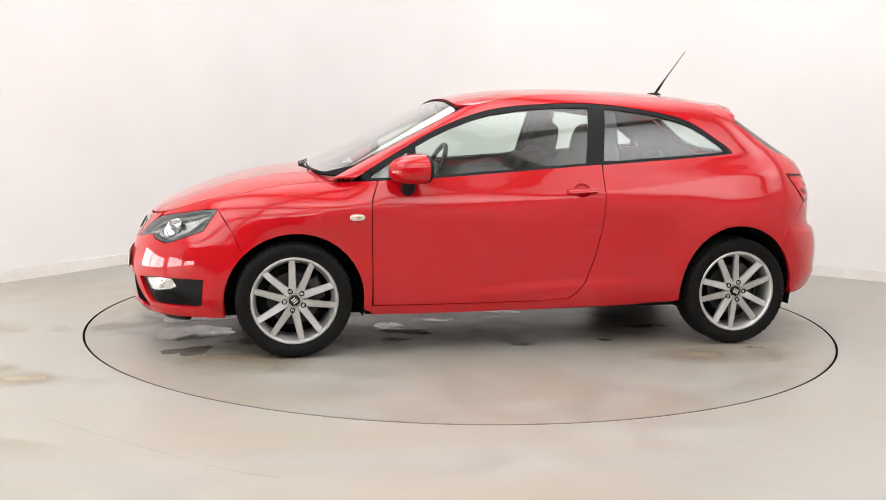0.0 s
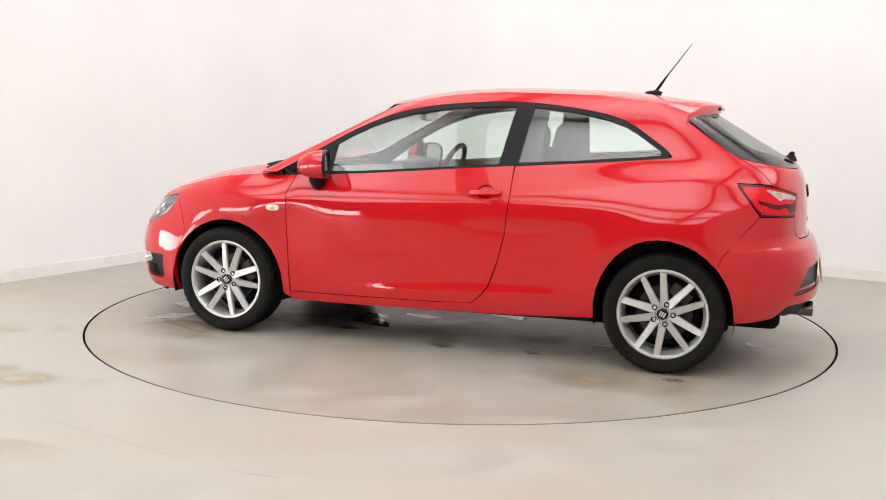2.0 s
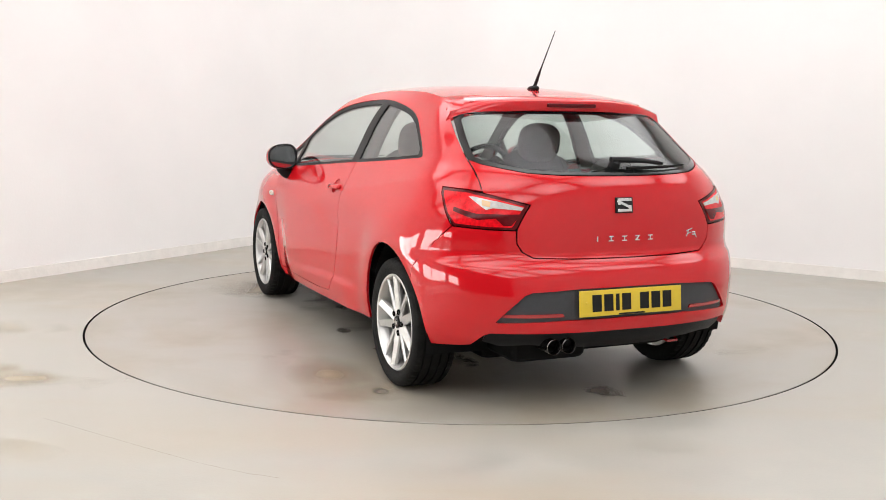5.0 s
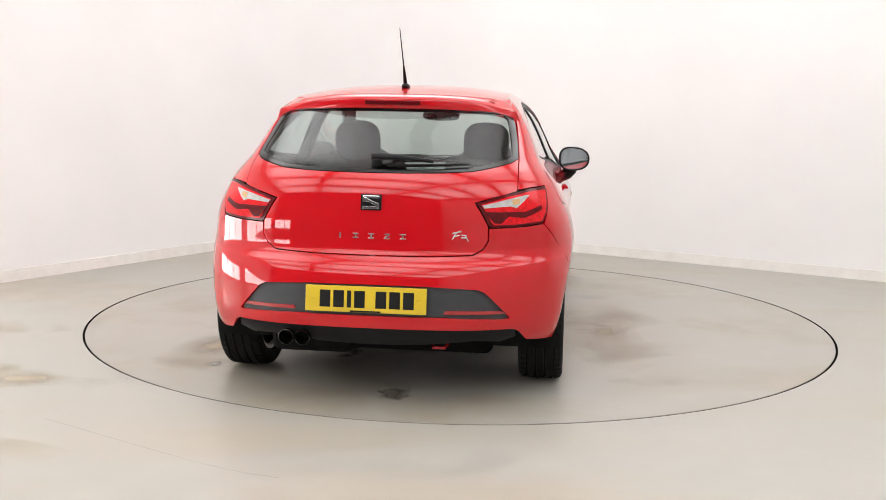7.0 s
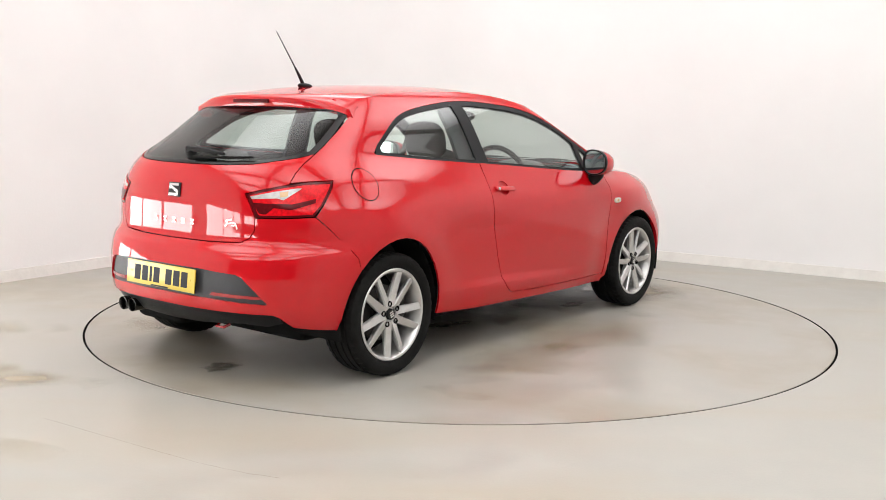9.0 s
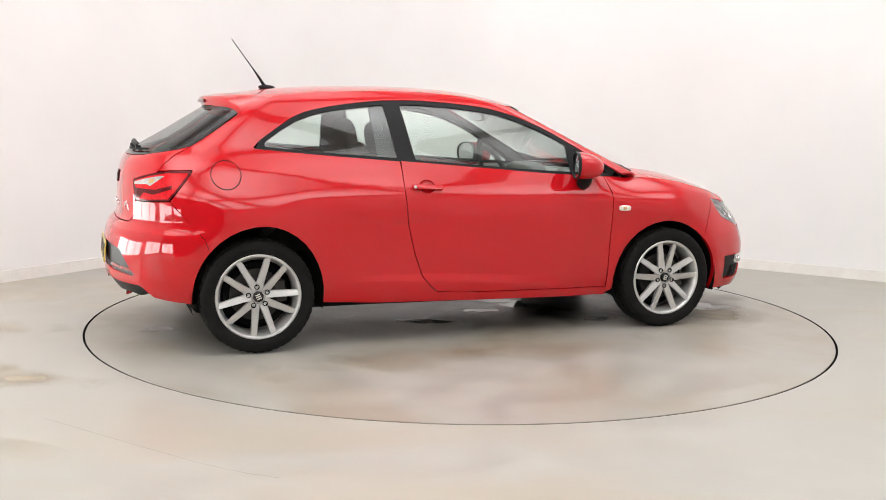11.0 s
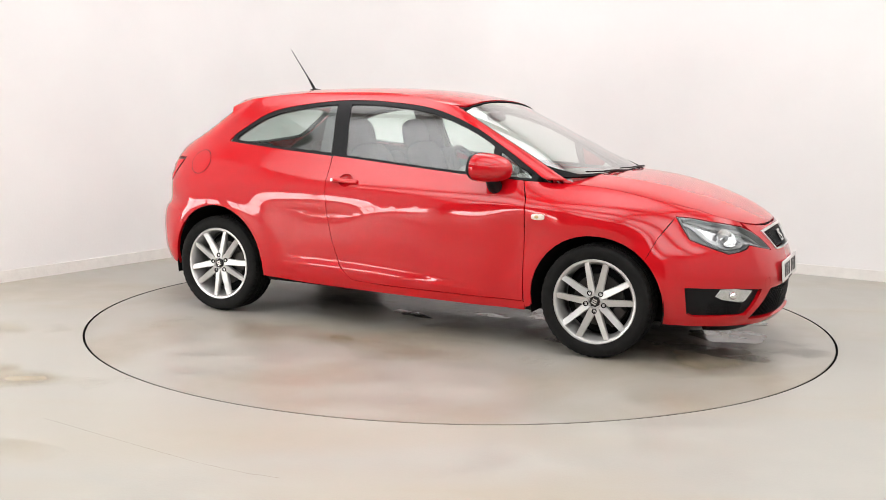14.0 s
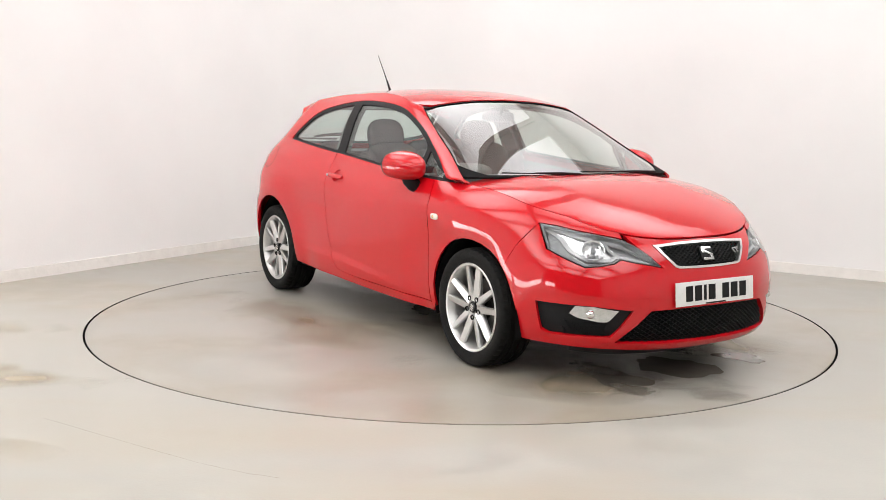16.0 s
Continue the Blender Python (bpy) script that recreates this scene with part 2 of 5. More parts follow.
def wall_strip(bm, line, z0, z1, thick):
    """A wall of that thickness along a plan line of (a, b) pairs; the room lies on the line's right."""
    n = len(line)
    offs = []
    for i in range(n):
        p, q = Vector(line[max(i - 1, 0)]), Vector(line[min(i + 1, n - 1)])
        d = (q - p).normalized()
        offs.append(Vector((-d.y, d.x)))
    rows = []
    for (a, b), o in zip(line, offs):
        rows.append([bm.verts.new(room_point(a, b, z0)), bm.verts.new(room_point(a, b, z1)),
                     bm.verts.new(room_point(a + o.x * thick, b + o.y * thick, z1)), bm.verts.new(room_point(a + o.x * thick, b + o.y * thick, z0))])
    for r0, r1 in zip(rows, rows[1:]):
        for k in range(4):
            bm.faces.new((r0[k], r1[k], r1[(k + 1) % 4], r0[(k + 1) % 4]))
    bm.faces.new(rows[0])
    bm.faces.new(rows[-1][::-1])


def bend(inset=0.0):
    r = BEND - inset
    return [(BEND - r * math.cos(t), BEND - r * math.sin(t)) for t in [math.pi / 2 * i / 16 for i in range(17)]]


def structure(name, bm, mat, label, category, smooth=True):
    return tagged(mesh_object(name, bm, mat, smooth), label, category, kind="structure")


def build_window(name, at, c0, c1, z0, z1):
    """A wide frosted window of three panes in a wall; at() gives the plan place from the way along the wall and the depth."""
    win = thing(name, "wide frosted window in white aluminium frame", "window", kind="structure")
    bm = bmesh.new()
    for lo, hi in (((c0, z0), (c1, z0 + 0.06)), ((c0, z1 - 0.06), (c1, z1)), ((c0, z0 + 0.06), (c0 + 0.06, z1 - 0.06)), ((c1 - 0.06, z0 + 0.06), (c1, z1 - 0.06))):
        wall_strip(bm, [at(hi[0], 0), at(lo[0], 0)], lo[1], hi[1], 0.06)
    for k in (1, 2):
        c = c0 + (c1 - c0) * k / 3
        wall_strip(bm, [at(c + 0.03, 0), at(c - 0.03, 0)], z0 + 0.06, z1 - 0.06, 0.06)
    part("window_frame", bm, M_FRAME, win, smooth=False)
    for k in range(3):
        a0, a1 = c0 + (c1 - c0) * k / 3, c0 + (c1 - c0) * (k + 1) / 3
        bm = bmesh.new()
        wall_strip(bm, [at(a1 - 0.035, 0.025), at(a0 + 0.035, 0.025)], z0 + 0.065, z1 - 0.065, 0.012)
        part("pane", bm, M_WINDOW, win, smooth=False)


def build_room():
    # back wall pair with the rounded corner in one sweep; two window openings in the long wall
    w0, w1, wz0, wz1 = 5.0, 7.4, 0.15, 0.90
    v0, v1, vz0, vz1 = 8.0, 12.2, 0.15, 1.10
    bm = bmesh.new()
    wall_strip(bm, [(w0, 0.0)] + bend()[::-1] + [(0.0, WIDE)], 0, HIGH, 0.15)
    structure("wall_north", bm, M_WALL, "smooth white studio wall with a rounded corner", "wall")
    bm = bmesh.new()
    wall_strip(bm, [(LONG, 0.0), (v1, 0.0)], 0, HIGH, 0.15)
    wall_strip(bm, [(v0, 0.0), (w1, 0.0)], 0, HIGH, 0.15)
    for c0, c1, z0, z1 in ((w0, w1, wz0, wz1), (v0, v1, vz0, vz1)):
        wall_strip(bm, [(c1, 0.0), (c0, 0.0)], 0, z0, 0.15)
        wall_strip(bm, [(c1, 0.0), (c0, 0.0)], z1, HIGH, 0.15)
    structure("wall_west", bm, M_WALL, "white studio wall with two frosted windows", "wall")
    # east wall: out of view, closes the room; its tone steers the bounce light
    bm = bmesh.new()
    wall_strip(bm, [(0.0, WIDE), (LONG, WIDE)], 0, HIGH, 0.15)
    structure("wall_east", bm, M_BOUNCEWALL, "unseen grey studio wall toned for bounce light", "wall")
    s0, s1 = 0.2, 1.8
    bm = bmesh.new()
    wall_strip(bm, [(LONG, WIDE), (LONG, s1)], 0, HIGH, 0.15)
    wall_strip(bm, [(LONG, s0), (LONG, 0.0)], 0, HIGH, 0.15)
    wall_strip(bm, [(LONG, s1), (LONG, s0)], 0, wz0, 0.15)
    wall_strip(bm, [(LONG, s1), (LONG, s0)], wz1, HIGH, 0.15)
    structure("wall_south", bm, M_DARKWALL, "charcoal studio wall with a frosted window", "wall")
    build_window("window_1", lambda c, d: (c, -0.03 - d), w0, w1, wz0, wz1)
    build_window("window_2", lambda c, d: (LONG + 0.03 + d, c), s0, s1, wz0, wz1)
    build_window("window_3", lambda c, d: (c, -0.03 - d), v0, v1, vz0, vz1)
    # skirting
    bm = bmesh.new()
    line = [(LONG, 0.016)] + bend(0.016)[::-1] + [(0.016, WIDE)]
    wall_strip(bm, line, 0.0, 0.085, 0.014)
    structure("baseboard", bm, M_SKIRT, "low scuffed white skirting along the studio walls", "baseboard")
    # ceiling
    bm = bmesh.new()
    vs = [bm.verts.new(room_point(a, b, HIGH + dz)) for dz in (0, 0.12) for a, b in ((-0.15, -0.15), (LONG + 0.15, -0.15), (LONG + 0.15, WIDE + 0.15), (-0.15, WIDE + 0.15))]
    for f in ((0, 1, 2, 3), (7, 6, 5, 4), (0, 4, 5, 1), (1, 5, 6, 2), (2, 6, 7, 3), (3, 7, 4, 0)):
        bm.faces.new([vs[i] for i in f])
    structure("ceiling", bm, M_CEIL, "plain white studio ceiling", "ceiling", smooth=False)
    # ceiling lights
    first = None
    for i in range(5):
        for j in range(3):
            a, b = 1.45 + 2.4 * i, 1.75 + 3.0 * j
            m = Matrix.Translation(room_point(a, b, HIGH)) @ Matrix.Rotation(math.atan2(ALONG.y, ALONG.x), 4, "Z")
            if first is None:
                first = thing("ceiling_light", "large white ceiling light panel, lit", "ceiling light", "studio ceiling lights")
                bm = bmesh.new()
                for s in (-1, 1):
                    box(bm, (-1.10, s * 1.40 - 0.02, -0.07), (1.10, s * 1.40 + 0.02, 0.0))
                    box(bm, (s * 1.08 - 0.02, -1.38, -0.07), (s * 1.08 + 0.02, 1.38, 0.0))
                part("frame", bm, M_FRAME, first, smooth=False)
                bm = bmesh.new()
                box(bm, (-1.055, -1.375, -0.055), (1.055, 1.375, -0.045))
                part("diffuser", bm, M_PANEL, first, smooth=False)
                first.matrix_basis = m
            else:
                copy_thing(first, m)


def build_floor():
    bm = bmesh.new()
    n, R = 160, 2.2435
    rim = [bm.verts.new((R * math.cos(2 * math.pi * i / n), R * math.sin(2 * math.pi * i / n), 0)) for i in range(n)]
    mid = [bm.verts.new((v.co.x * 1.15, v.co.y * 1.15, 0)) for v in rim]
    corners = [room_point(a, b) for a, b in ((-0.1, -0.1), (LONG + 0.1, -0.1), (LONG + 0.1, WIDE + 0.1), (-0.1, WIDE + 0.1))]
    outer = []
    for v in rim:
        d = v.co.normalized()
        best = 99
        for p, q in zip(corners, corners[1:] + corners[:1]):
            e = q - p
            det = d.x * -e.y + d.y * e.x
            if abs(det) > 1e-9:
                s = (p.x * -e.y + p.y * e.x) / det
                u = (d.x * p.y - d.y * p.x) / det
                if s > 0 and -0.001 <= u <= 1.001:
                    best = min(best, s)
        outer.append(bm.verts.new(d * best))
    for i in range(n):
        j = (i + 1) % n
        bm.faces.new((rim[i], mid[i], mid[j], rim[j]))
        bm.faces.new((mid[i], outer[i], outer[j], mid[j]))
    f = structure("floor", bm, M_FLOOR, "pale grey painted concrete floor with tan stains", "floor", smooth=False)
    bm = bmesh.new()
    vs = [bm.verts.new(room_point(a, b, -0.075)) for a, b in ((-0.3, -0.3), (LONG + 0.3, -0.3), (LONG + 0.3, WIDE + 0.3), (-0.3, WIDE + 0.3))]
    bm.faces.new(vs)
    lathe(bm, [(2.2435, -0.001), (2.2445, -0.074)], 160, "z")
    structure("pit", bm, M_GAPSHADE, "pit under the turntable, black for the gap's shade", "pit", smooth=False)
    return f


def blob(bm, cx, cy, rx, ry, turn, seed, z, n=28, rough=0.35):
    """A flat irregular puddle."""
    ring, edge = [], []
    for i in range(n):
        t = 2 * math.pi * i / n
        r = 1 + rough * noise.noise((math.cos(t) * 1.6 + seed, math.sin(t) * 1.6, seed * 0.7)) + 0.4 * rough * noise.noise((math.cos(t) * 5 + seed, math.sin(t) * 5, 3.1))
        x, y = rx * r * math.cos(t), ry * r * math.sin(t)
        c, s = math.cos(turn), math.sin(turn)
        ring.append(bm.verts.new((cx + c * x - s * y, cy + s * x + c * y, z)))
        x, y = x * 1.015, y * 1.015
        edge.append(bm.verts.new((cx + c * x - s * y, cy + s * x + c * y, z - 0.0012)))
    bm.faces.new(ring)
    for i in range(n):
        j = (i + 1) % n
        bm.faces.new((ring[i], edge[i], edge[j], ring[j]))


def build_turntable():
    M_STAIN = stain_shade_material("drying_water", (0.20, 0.175, 0.145), 7.0, 0.66, 0.90)
    t = thing("turntable", "round grey painted turntable flush with the floor", "turntable")
    bm = bmesh.new()
    rings = lathe(bm, [(2.2305, -0.003), (2.2295, 0.0), (1.2, 0.0), (0.4, 0.0)], 160, "z")
    disc(bm, rings[-1])
    part("deck", bm, M_TABLE, t, smooth=False)
    # rim side of the deck, coloured as the gap's shade
    bm = bmesh.new()
    lathe(bm, [(2.228, -0.06), (2.2345, -0.06), (2.2345, -0.004), (2.2305, -0.003), (2.228, -0.004)], 160, "z", closed=True)
    part("edge_ring", bm, M_GAPSHADE, t, "edge ring blackened as the gap's shade", smooth=False)
    rnd = random.Random(4)
    spots = [(1.88, 0.06, 0.10, 0.07, M_WET), (1.81, 0.24, 0.13, 0.07, M_WET), (1.55, -0.05, 0.12, 0.05, M_WET), (1.10, -0.27, 0.14, 0.06, M_WET),
             (3.03, -0.31, 0.17, 0.13, M_WET), (2.98, 0.10, 0.22, 0.16, M_WET), (2.99, 0.56, 0.15, 0.09, M_WET), (2.70, 0.42, 0.20, 0.10, M_STAIN),
             (1.88, 0.44, 0.12, 0.05, M_STAIN), (2.86, -0.28, 0.25, 0.10, M_STAIN), (-0.39, -0.06, 0.16, 0.10, M_STAIN), (0.3, 0.3, 0.2, 0.08, M_STAIN),
             (1.2, 0.66, 0.10, 0.04, M_STAIN), (0.7, 0.62, 0.08, 0.04, M_STAIN), (2.2, -0.5, 0.18, 0.06, M_STAIN), (3.2, -0.38, 0.16, 0.07, M_STAIN), (-0.1, 0.9, 0.07, 0.04, M_STAIN)]
    for i, (x, y, rx, ry, m) in enumerate(spots):
        bm = bmesh.new()
        blob(bm, x - AXIS.x, y - AXIS.y, rx, ry, rnd.uniform(-0.5, 0.5), i * 3.7, 0.0013 + 0.0002 * (i % 4), rough=0.55)
        part("puddle" if m == M_WET else "damp_mark", bm, m, t, smooth=False)
    # broad tan films of dried dirt
    tan = stain_shade_material("dried_dirt", (0.33, 0.262, 0.175), 1.7, 0.68, 1.25, rough=0.4, most=0.75)
    for i, (x, y, rx, ry, a) in enumerate(((1.1, -1.10, 1.55, 0.42, 0.06), (2.75, 0.75, 0.62, 0.45, 0.5), (3.0, -0.55, 0.45, 0.55, -0.2), (0.2, 1.05, 0.8, 0.30, -0.1))):
        bm = bmesh.new()
        blob(bm, x - AXIS.x, y - AXIS.y, rx, ry, a, 41.0 + 3.1 * i, 0.0005 + 0.0001 * i, n=48, rough=0.35)
        part("dirt_film", bm, tan, t, "faded tan film of dried dirt", smooth=False)
    # damp left by the wet car, painted darker to deepen the shade under it
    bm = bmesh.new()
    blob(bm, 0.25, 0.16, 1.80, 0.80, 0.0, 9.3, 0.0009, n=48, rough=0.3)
    part("damp_shade_patch", bm, stain_shade_material("damp_and_shade", (0.095, 0.076, 0.055), 2.6, 0.66, 1.10), t, "patchy brown damp stain with painted under-car shade", smooth=False)
    return t


def build_crack():
    bm = bmesh.new()
    pts = [(-1.70, -2.28), (-1.34, -2.51), (-0.94, -2.76), (-0.73, -2.86), (-0.60, -2.90)]
    rows = []
    for i, (x, y) in enumerate(spread(pts, 10)):
        w = 0.0012 + 0.0010 * noise.noise((x * 9, y * 9, 0))
        dx = 0.006 * noise.noise((x * 14, 3.0, 0))
        rows.append([bm.verts.new((x, y + dx - w, 0.0006)), bm.verts.new((x, y + dx + w, 0.0006))])
    for r0, r1 in zip(rows, rows[1:]):
        bm.faces.new((r0[0], r1[0], r1[1], r0[1]))
    structure("floor_crack", bm, M_CRACK, "fine hairline crack in the painted floor", "crack", smooth=False)


def spread(pts, n):
    return [(p[0] + (q[0] - p[0]) * k / n, p[1] + (q[1] - p[1]) * k / n) for p, q in zip(pts, pts[1:]) for k in range(n)]


# patchy see-through film: stains, and the shade painted under the car
def stain_shade_material(name, colour, scale, lo, hi, rough=0.2, most=0.85):
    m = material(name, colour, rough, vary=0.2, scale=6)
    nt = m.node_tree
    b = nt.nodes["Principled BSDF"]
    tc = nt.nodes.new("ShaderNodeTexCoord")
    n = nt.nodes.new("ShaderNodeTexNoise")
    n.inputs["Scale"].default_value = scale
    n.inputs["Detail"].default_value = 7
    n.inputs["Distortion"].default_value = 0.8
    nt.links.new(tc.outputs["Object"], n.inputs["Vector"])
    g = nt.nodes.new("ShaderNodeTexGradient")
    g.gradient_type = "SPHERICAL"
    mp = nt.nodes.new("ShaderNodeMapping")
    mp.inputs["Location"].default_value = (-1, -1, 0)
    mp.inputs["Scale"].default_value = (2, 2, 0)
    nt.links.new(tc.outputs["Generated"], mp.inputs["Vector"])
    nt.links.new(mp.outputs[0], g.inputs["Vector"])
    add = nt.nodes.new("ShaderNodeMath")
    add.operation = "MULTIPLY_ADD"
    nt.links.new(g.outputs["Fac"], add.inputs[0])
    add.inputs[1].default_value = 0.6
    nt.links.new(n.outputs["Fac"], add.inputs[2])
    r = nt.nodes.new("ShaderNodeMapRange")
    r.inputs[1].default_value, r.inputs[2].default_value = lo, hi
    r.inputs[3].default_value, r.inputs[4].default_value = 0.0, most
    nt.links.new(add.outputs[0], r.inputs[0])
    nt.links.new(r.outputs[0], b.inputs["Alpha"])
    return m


M_CRACK = material("hairline_crack", (0.255, 0.235, 0.20), 0.8)
def build_stains():
    m = stain_shade_material("tan_floor_stain", (0.46, 0.385, 0.265), 2.2, 0.68, 1.25, rough=0.45, most=0.75)
    for i, (x, y, rx, ry, t) in enumerate(((-2.75, -1.75, 1.3, 0.36, 0.25), (-2.0, -1.68, 0.75, 0.22, 0.1), (-3.0, -0.75, 1.0, 0.30, 0.3), (-2.2, -2.6, 0.9, 0.2, -0.2), (-3.1, -2.9, 0.9, 0.3, 0.2))):
        bm = bmesh.new()
        blob(bm, x, y, rx, ry, t, 21.0 + i * 2.3, 0.0008 + 0.0001 * i, n=40, rough=0.4)
        ob = structure("floor_stain", bm, m, "faded tan stain on the painted floor", "stain", smooth=False)


build_crack()
build_stains()
build_room()
build_floor()
TURNTABLE = build_turntable()


# ---- the car: its skin as smooth functions, cut into panels ----
# x runs forward from the rear axle, y to the car's left, z up
SHOULDER = curve((-0.6, 0.80), (0.0, 0.73), (0.4, 0.68), (0.9, 0.667), (1.2, 0.725), (1.5, 0.755), (2.05, 0.783), (2.45, 0.797), (2.9, 0.785))
LOWCREASE = curve((-0.6, 0.43), (0.3, 0.411), (1.0, 0.396), (1.6, 0.360), (2.1, 0.332), (2.9, 0.30))
HAUNCH = curve((-0.6, 1.05), (-0.30, 1.005), (0.1, 0.945), (0.5, 0.893), (0.9, 0.855), (1.3, 0.84))
SHOULDER_OUT = curve((-0.6, 0.812), (0.0, 0.836), (0.9, 0.824), (1.8, 0.828), (2.2, 0.826), (2.45, 0.800), (2.7, 0.752), (3.0, 0.70))
LOW_OUT = curve((-0.6, 0.70), (1.9, 0.76), (2.2, 0.826), (2.45, 0.824), (2.7, 0.818), (3.2, 0.80))
BONNET_EDGE_Z = smooth_curve((2.0, 0.915), (2.25, 0.908), (2.45, 0.896), (2.61, 0.872), (2.77, 0.835), (2.93, 0.797), (3.03, 0.762), (3.10, 0.738), (3.16, 0.717), (3.20, 0.705), (3.225, 0.699))
BONNET_EDGE_Y = curve((2.0, 0.715), (2.25, 0.712), (2.5, 0.70), (2.7, 0.682), (2.95, 0.66), (3.2, 0.63))
NOSE = curve((0.12, 3.17), (0.17, 3.25), (0.20, 3.295), (0.24, 3.32), (0.35, 3.335), (0.44, 3.333), (0.52, 3.315), (0.60, 3.283), (0.66, 3.25), (0.70, 3.215), (0.77, 3.15), (0.85, 3.03), (0.93, 2.90))
TAIL = curve((0.15, -0.55), (0.25, -0.66), (0.32, -0.715), (0.40, -0.735), (0.50, -0.735), (0.58, -0.722), (0.635, -0.70), (0.665, -0.668), (0.70, -0.655), (0.80, -0.652), (0.90, -0.642), (0.97, -0.625), (1.02, -0.597), (1.06, -0.54), (1.15, -0.385), (1.22, -0.270), (1.29, -0.155), (1.36, -0.04))
TAIL_LONG = curve((0.2, 0.56), (1.0, 0.54), (1.08, 0.48), (1.15, 0.41), (1.22, 0.33), (1.29, 0.26), (1.36, 0.21))
UPPER = curve((0.90, 0.0), (1.0, 0.0), (1.10, -0.037), (1.20, -0.080), (1.27, -0.120), (1.32, -0.158), (1.36, -0.205), (1.40, -0.270), (1.46, -0.40))
ROOF = curve((-0.30, 1.290), (-0.15, 1.338), (0.0, 1.368), (0.2, 1.395), (0.5, 1.415), (0.9, 1.422), (1.2, 1.411), (1.42, 1.384), (1.60, 1.345), (1.8, 1.29))
BONNET = smooth_curve((2.0, 0.968), (2.3, 0.957), (2.5, 0.940), (2.7, 0.908), (2.85, 0.868), (3.0, 0.815), (3.1, 0.770), (3.17, 0.733), (3.22, 0.699), (3.30, 0.63))


def flare(x, z):
    g = 0.0
    for cx in (0.0, 2.469):
        d = math.hypot(x - cx, (z - 0.305) * (1.0 if z > 0.305 else 0.5))
        g += (0.027 if cx < 1 else 0.020) * math.exp(-((d - 0.365) / (0.125 if cx < 1 else 0.095)) ** 2)
    return g


SIDE = smooth_curve((0.10, -0.125), (0.25, -0.058), (0.45, -0.024), (0.62, -0.008), (0.75, 0.0), (0.83, -0.012), (0.905, -0.046), (0.96, -0.074), (1.01, -0.099), (1.10, -0.139), (1.20, -0.183), (1.27, -0.222), (1.32, -0.260), (1.36, -0.305), (1.40, -0.370), (1.46, -0.50))


def lean(d):
    """How far the door swells out below its shoulder line."""
    return 0.040 * (1 - math.exp(-d / 0.30)) if d > 0 else 0.0


def fold(d, h, above, below):
    """A pressed crease of height h that fades above and below its line."""
    s = above if d > 0 else below
    return h * math.exp(-math.sqrt((d / s) ** 2 + 0.012))


@functools.lru_cache(maxsize=None)
def wing_section(x):
    ze, ye = BONNET_EDGE_Z(x), BONNET_EDGE_Y(x)
    out, foot = SHOULDER_OUT(x), max(SHOULDER_OUT(x), LOW_OUT(x))
    zs = min(SHOULDER(x), ze - 0.075)
    return smooth_curve((0.10, foot - 0.125), (0.25, foot - 0.058), (0.45, foot - 0.024), (0.62, 0.6 * foot + 0.4 * out - 0.010), (zs, out), (ze, ye), (ze + 0.06, ye - 0.11))


def width(x, z):
    """Half the body's width before it rounds off to nose and tail."""
    w = ease((x - 1.97) / 0.30) if z < 0.99 else 0.0
    y = 0.0
    if w < 1:
        y = SHOULDER_OUT(x) + SIDE(z)
        y -= 0.026 * ease((0.85 - x) / 0.95) * ease((z - 0.94) / 0.14)
        y -= 0.012 * ease((x - 1.3) / 0.8) * ease((z - 0.94) / 0.14)
    if w > 0:
        y = (1 - w) * y + w * wing_section(round(min(x, 2.95), 4))(z)
    y += fold(z - SHOULDER(x), 0.009 * ease((x - 0.8) / 0.5) * ease((2.8 - x) / 0.3), 0.05, 0.10)
    y += lean(SHOULDER(x) - z) * ease((x - 0.25) / 0.5) * ease((2.12 - x) / 0.35)
    y += 0.013 * ease((LOWCREASE(x) - z) / 0.055) * ease((x - 0.40) / 0.35) * ease((1.98 - x) / 0.7)
    y += fold(z - HAUNCH(x), 0.007 * ease((1.15 - x) / 0.5) * ease((x + 0.42) / 0.2), 0.045, 0.09)
    return max(0.08, y + flare(x, z))


def superellipse(t, p):
    return max(0.0, 1 - t ** p) ** (1 / p)


class Skin:
    """The skin round one end of the car: u is the angle round the end, v the height."""

    def __init__(self, sign, centre, reach, power, width_of):
        self.sign, self.centre, self.reach, self.power, self.width_of = sign, centre, reach, power, width_of

    def __call__(self, u, v):
        c, L, p = self.centre(v), self.reach(v), self.power
        if u < 0 or u > math.pi:
            x = c + self.sign * 0.6 * (u if u < 0 else math.pi - u)
            return Vector((x, self.width_of(x, v) * (1 if u < 0 else -1), v))
        s, k = math.sin(u), math.cos(u)
        r = (s ** p + abs(k) ** p) ** (-1 / p)
        x = c + self.sign * L * r * s
        return Vector((x, self.width_of(x, v) * r * k, v))

    def from_side(self, x, z, left=True):
        t = self.sign * (x - self.centre(z)) / self.reach(z)
        if t <= 0:
            u = self.sign * (x - self.centre(z)) / 0.6
        else:
            t = min(t, 0.9999)
            u = math.atan2(t, superellipse(t, self.power))
        return (u if left else math.pi - u, z)

    def from_end(self, y, z):
        x = self.centre(z) + self.sign * self.reach(z) * 0.8
        for _ in range(6):
            k = min(0.9995, abs(y) / self.width_of(x, z))
            t = superellipse(k, self.power)
            x = self.centre(z) + self.sign * self.reach(z) * t
        u = math.atan2(t, k)
        return (u if y >= 0 else math.pi - u, z)

    def side_y(self, x, z):
        t = self.sign * (x - self.centre(z)) / self.reach(z)
        return self.width_of(x, z) * (1.0 if t <= 0 else superellipse(min(t, 0.9999), self.power))


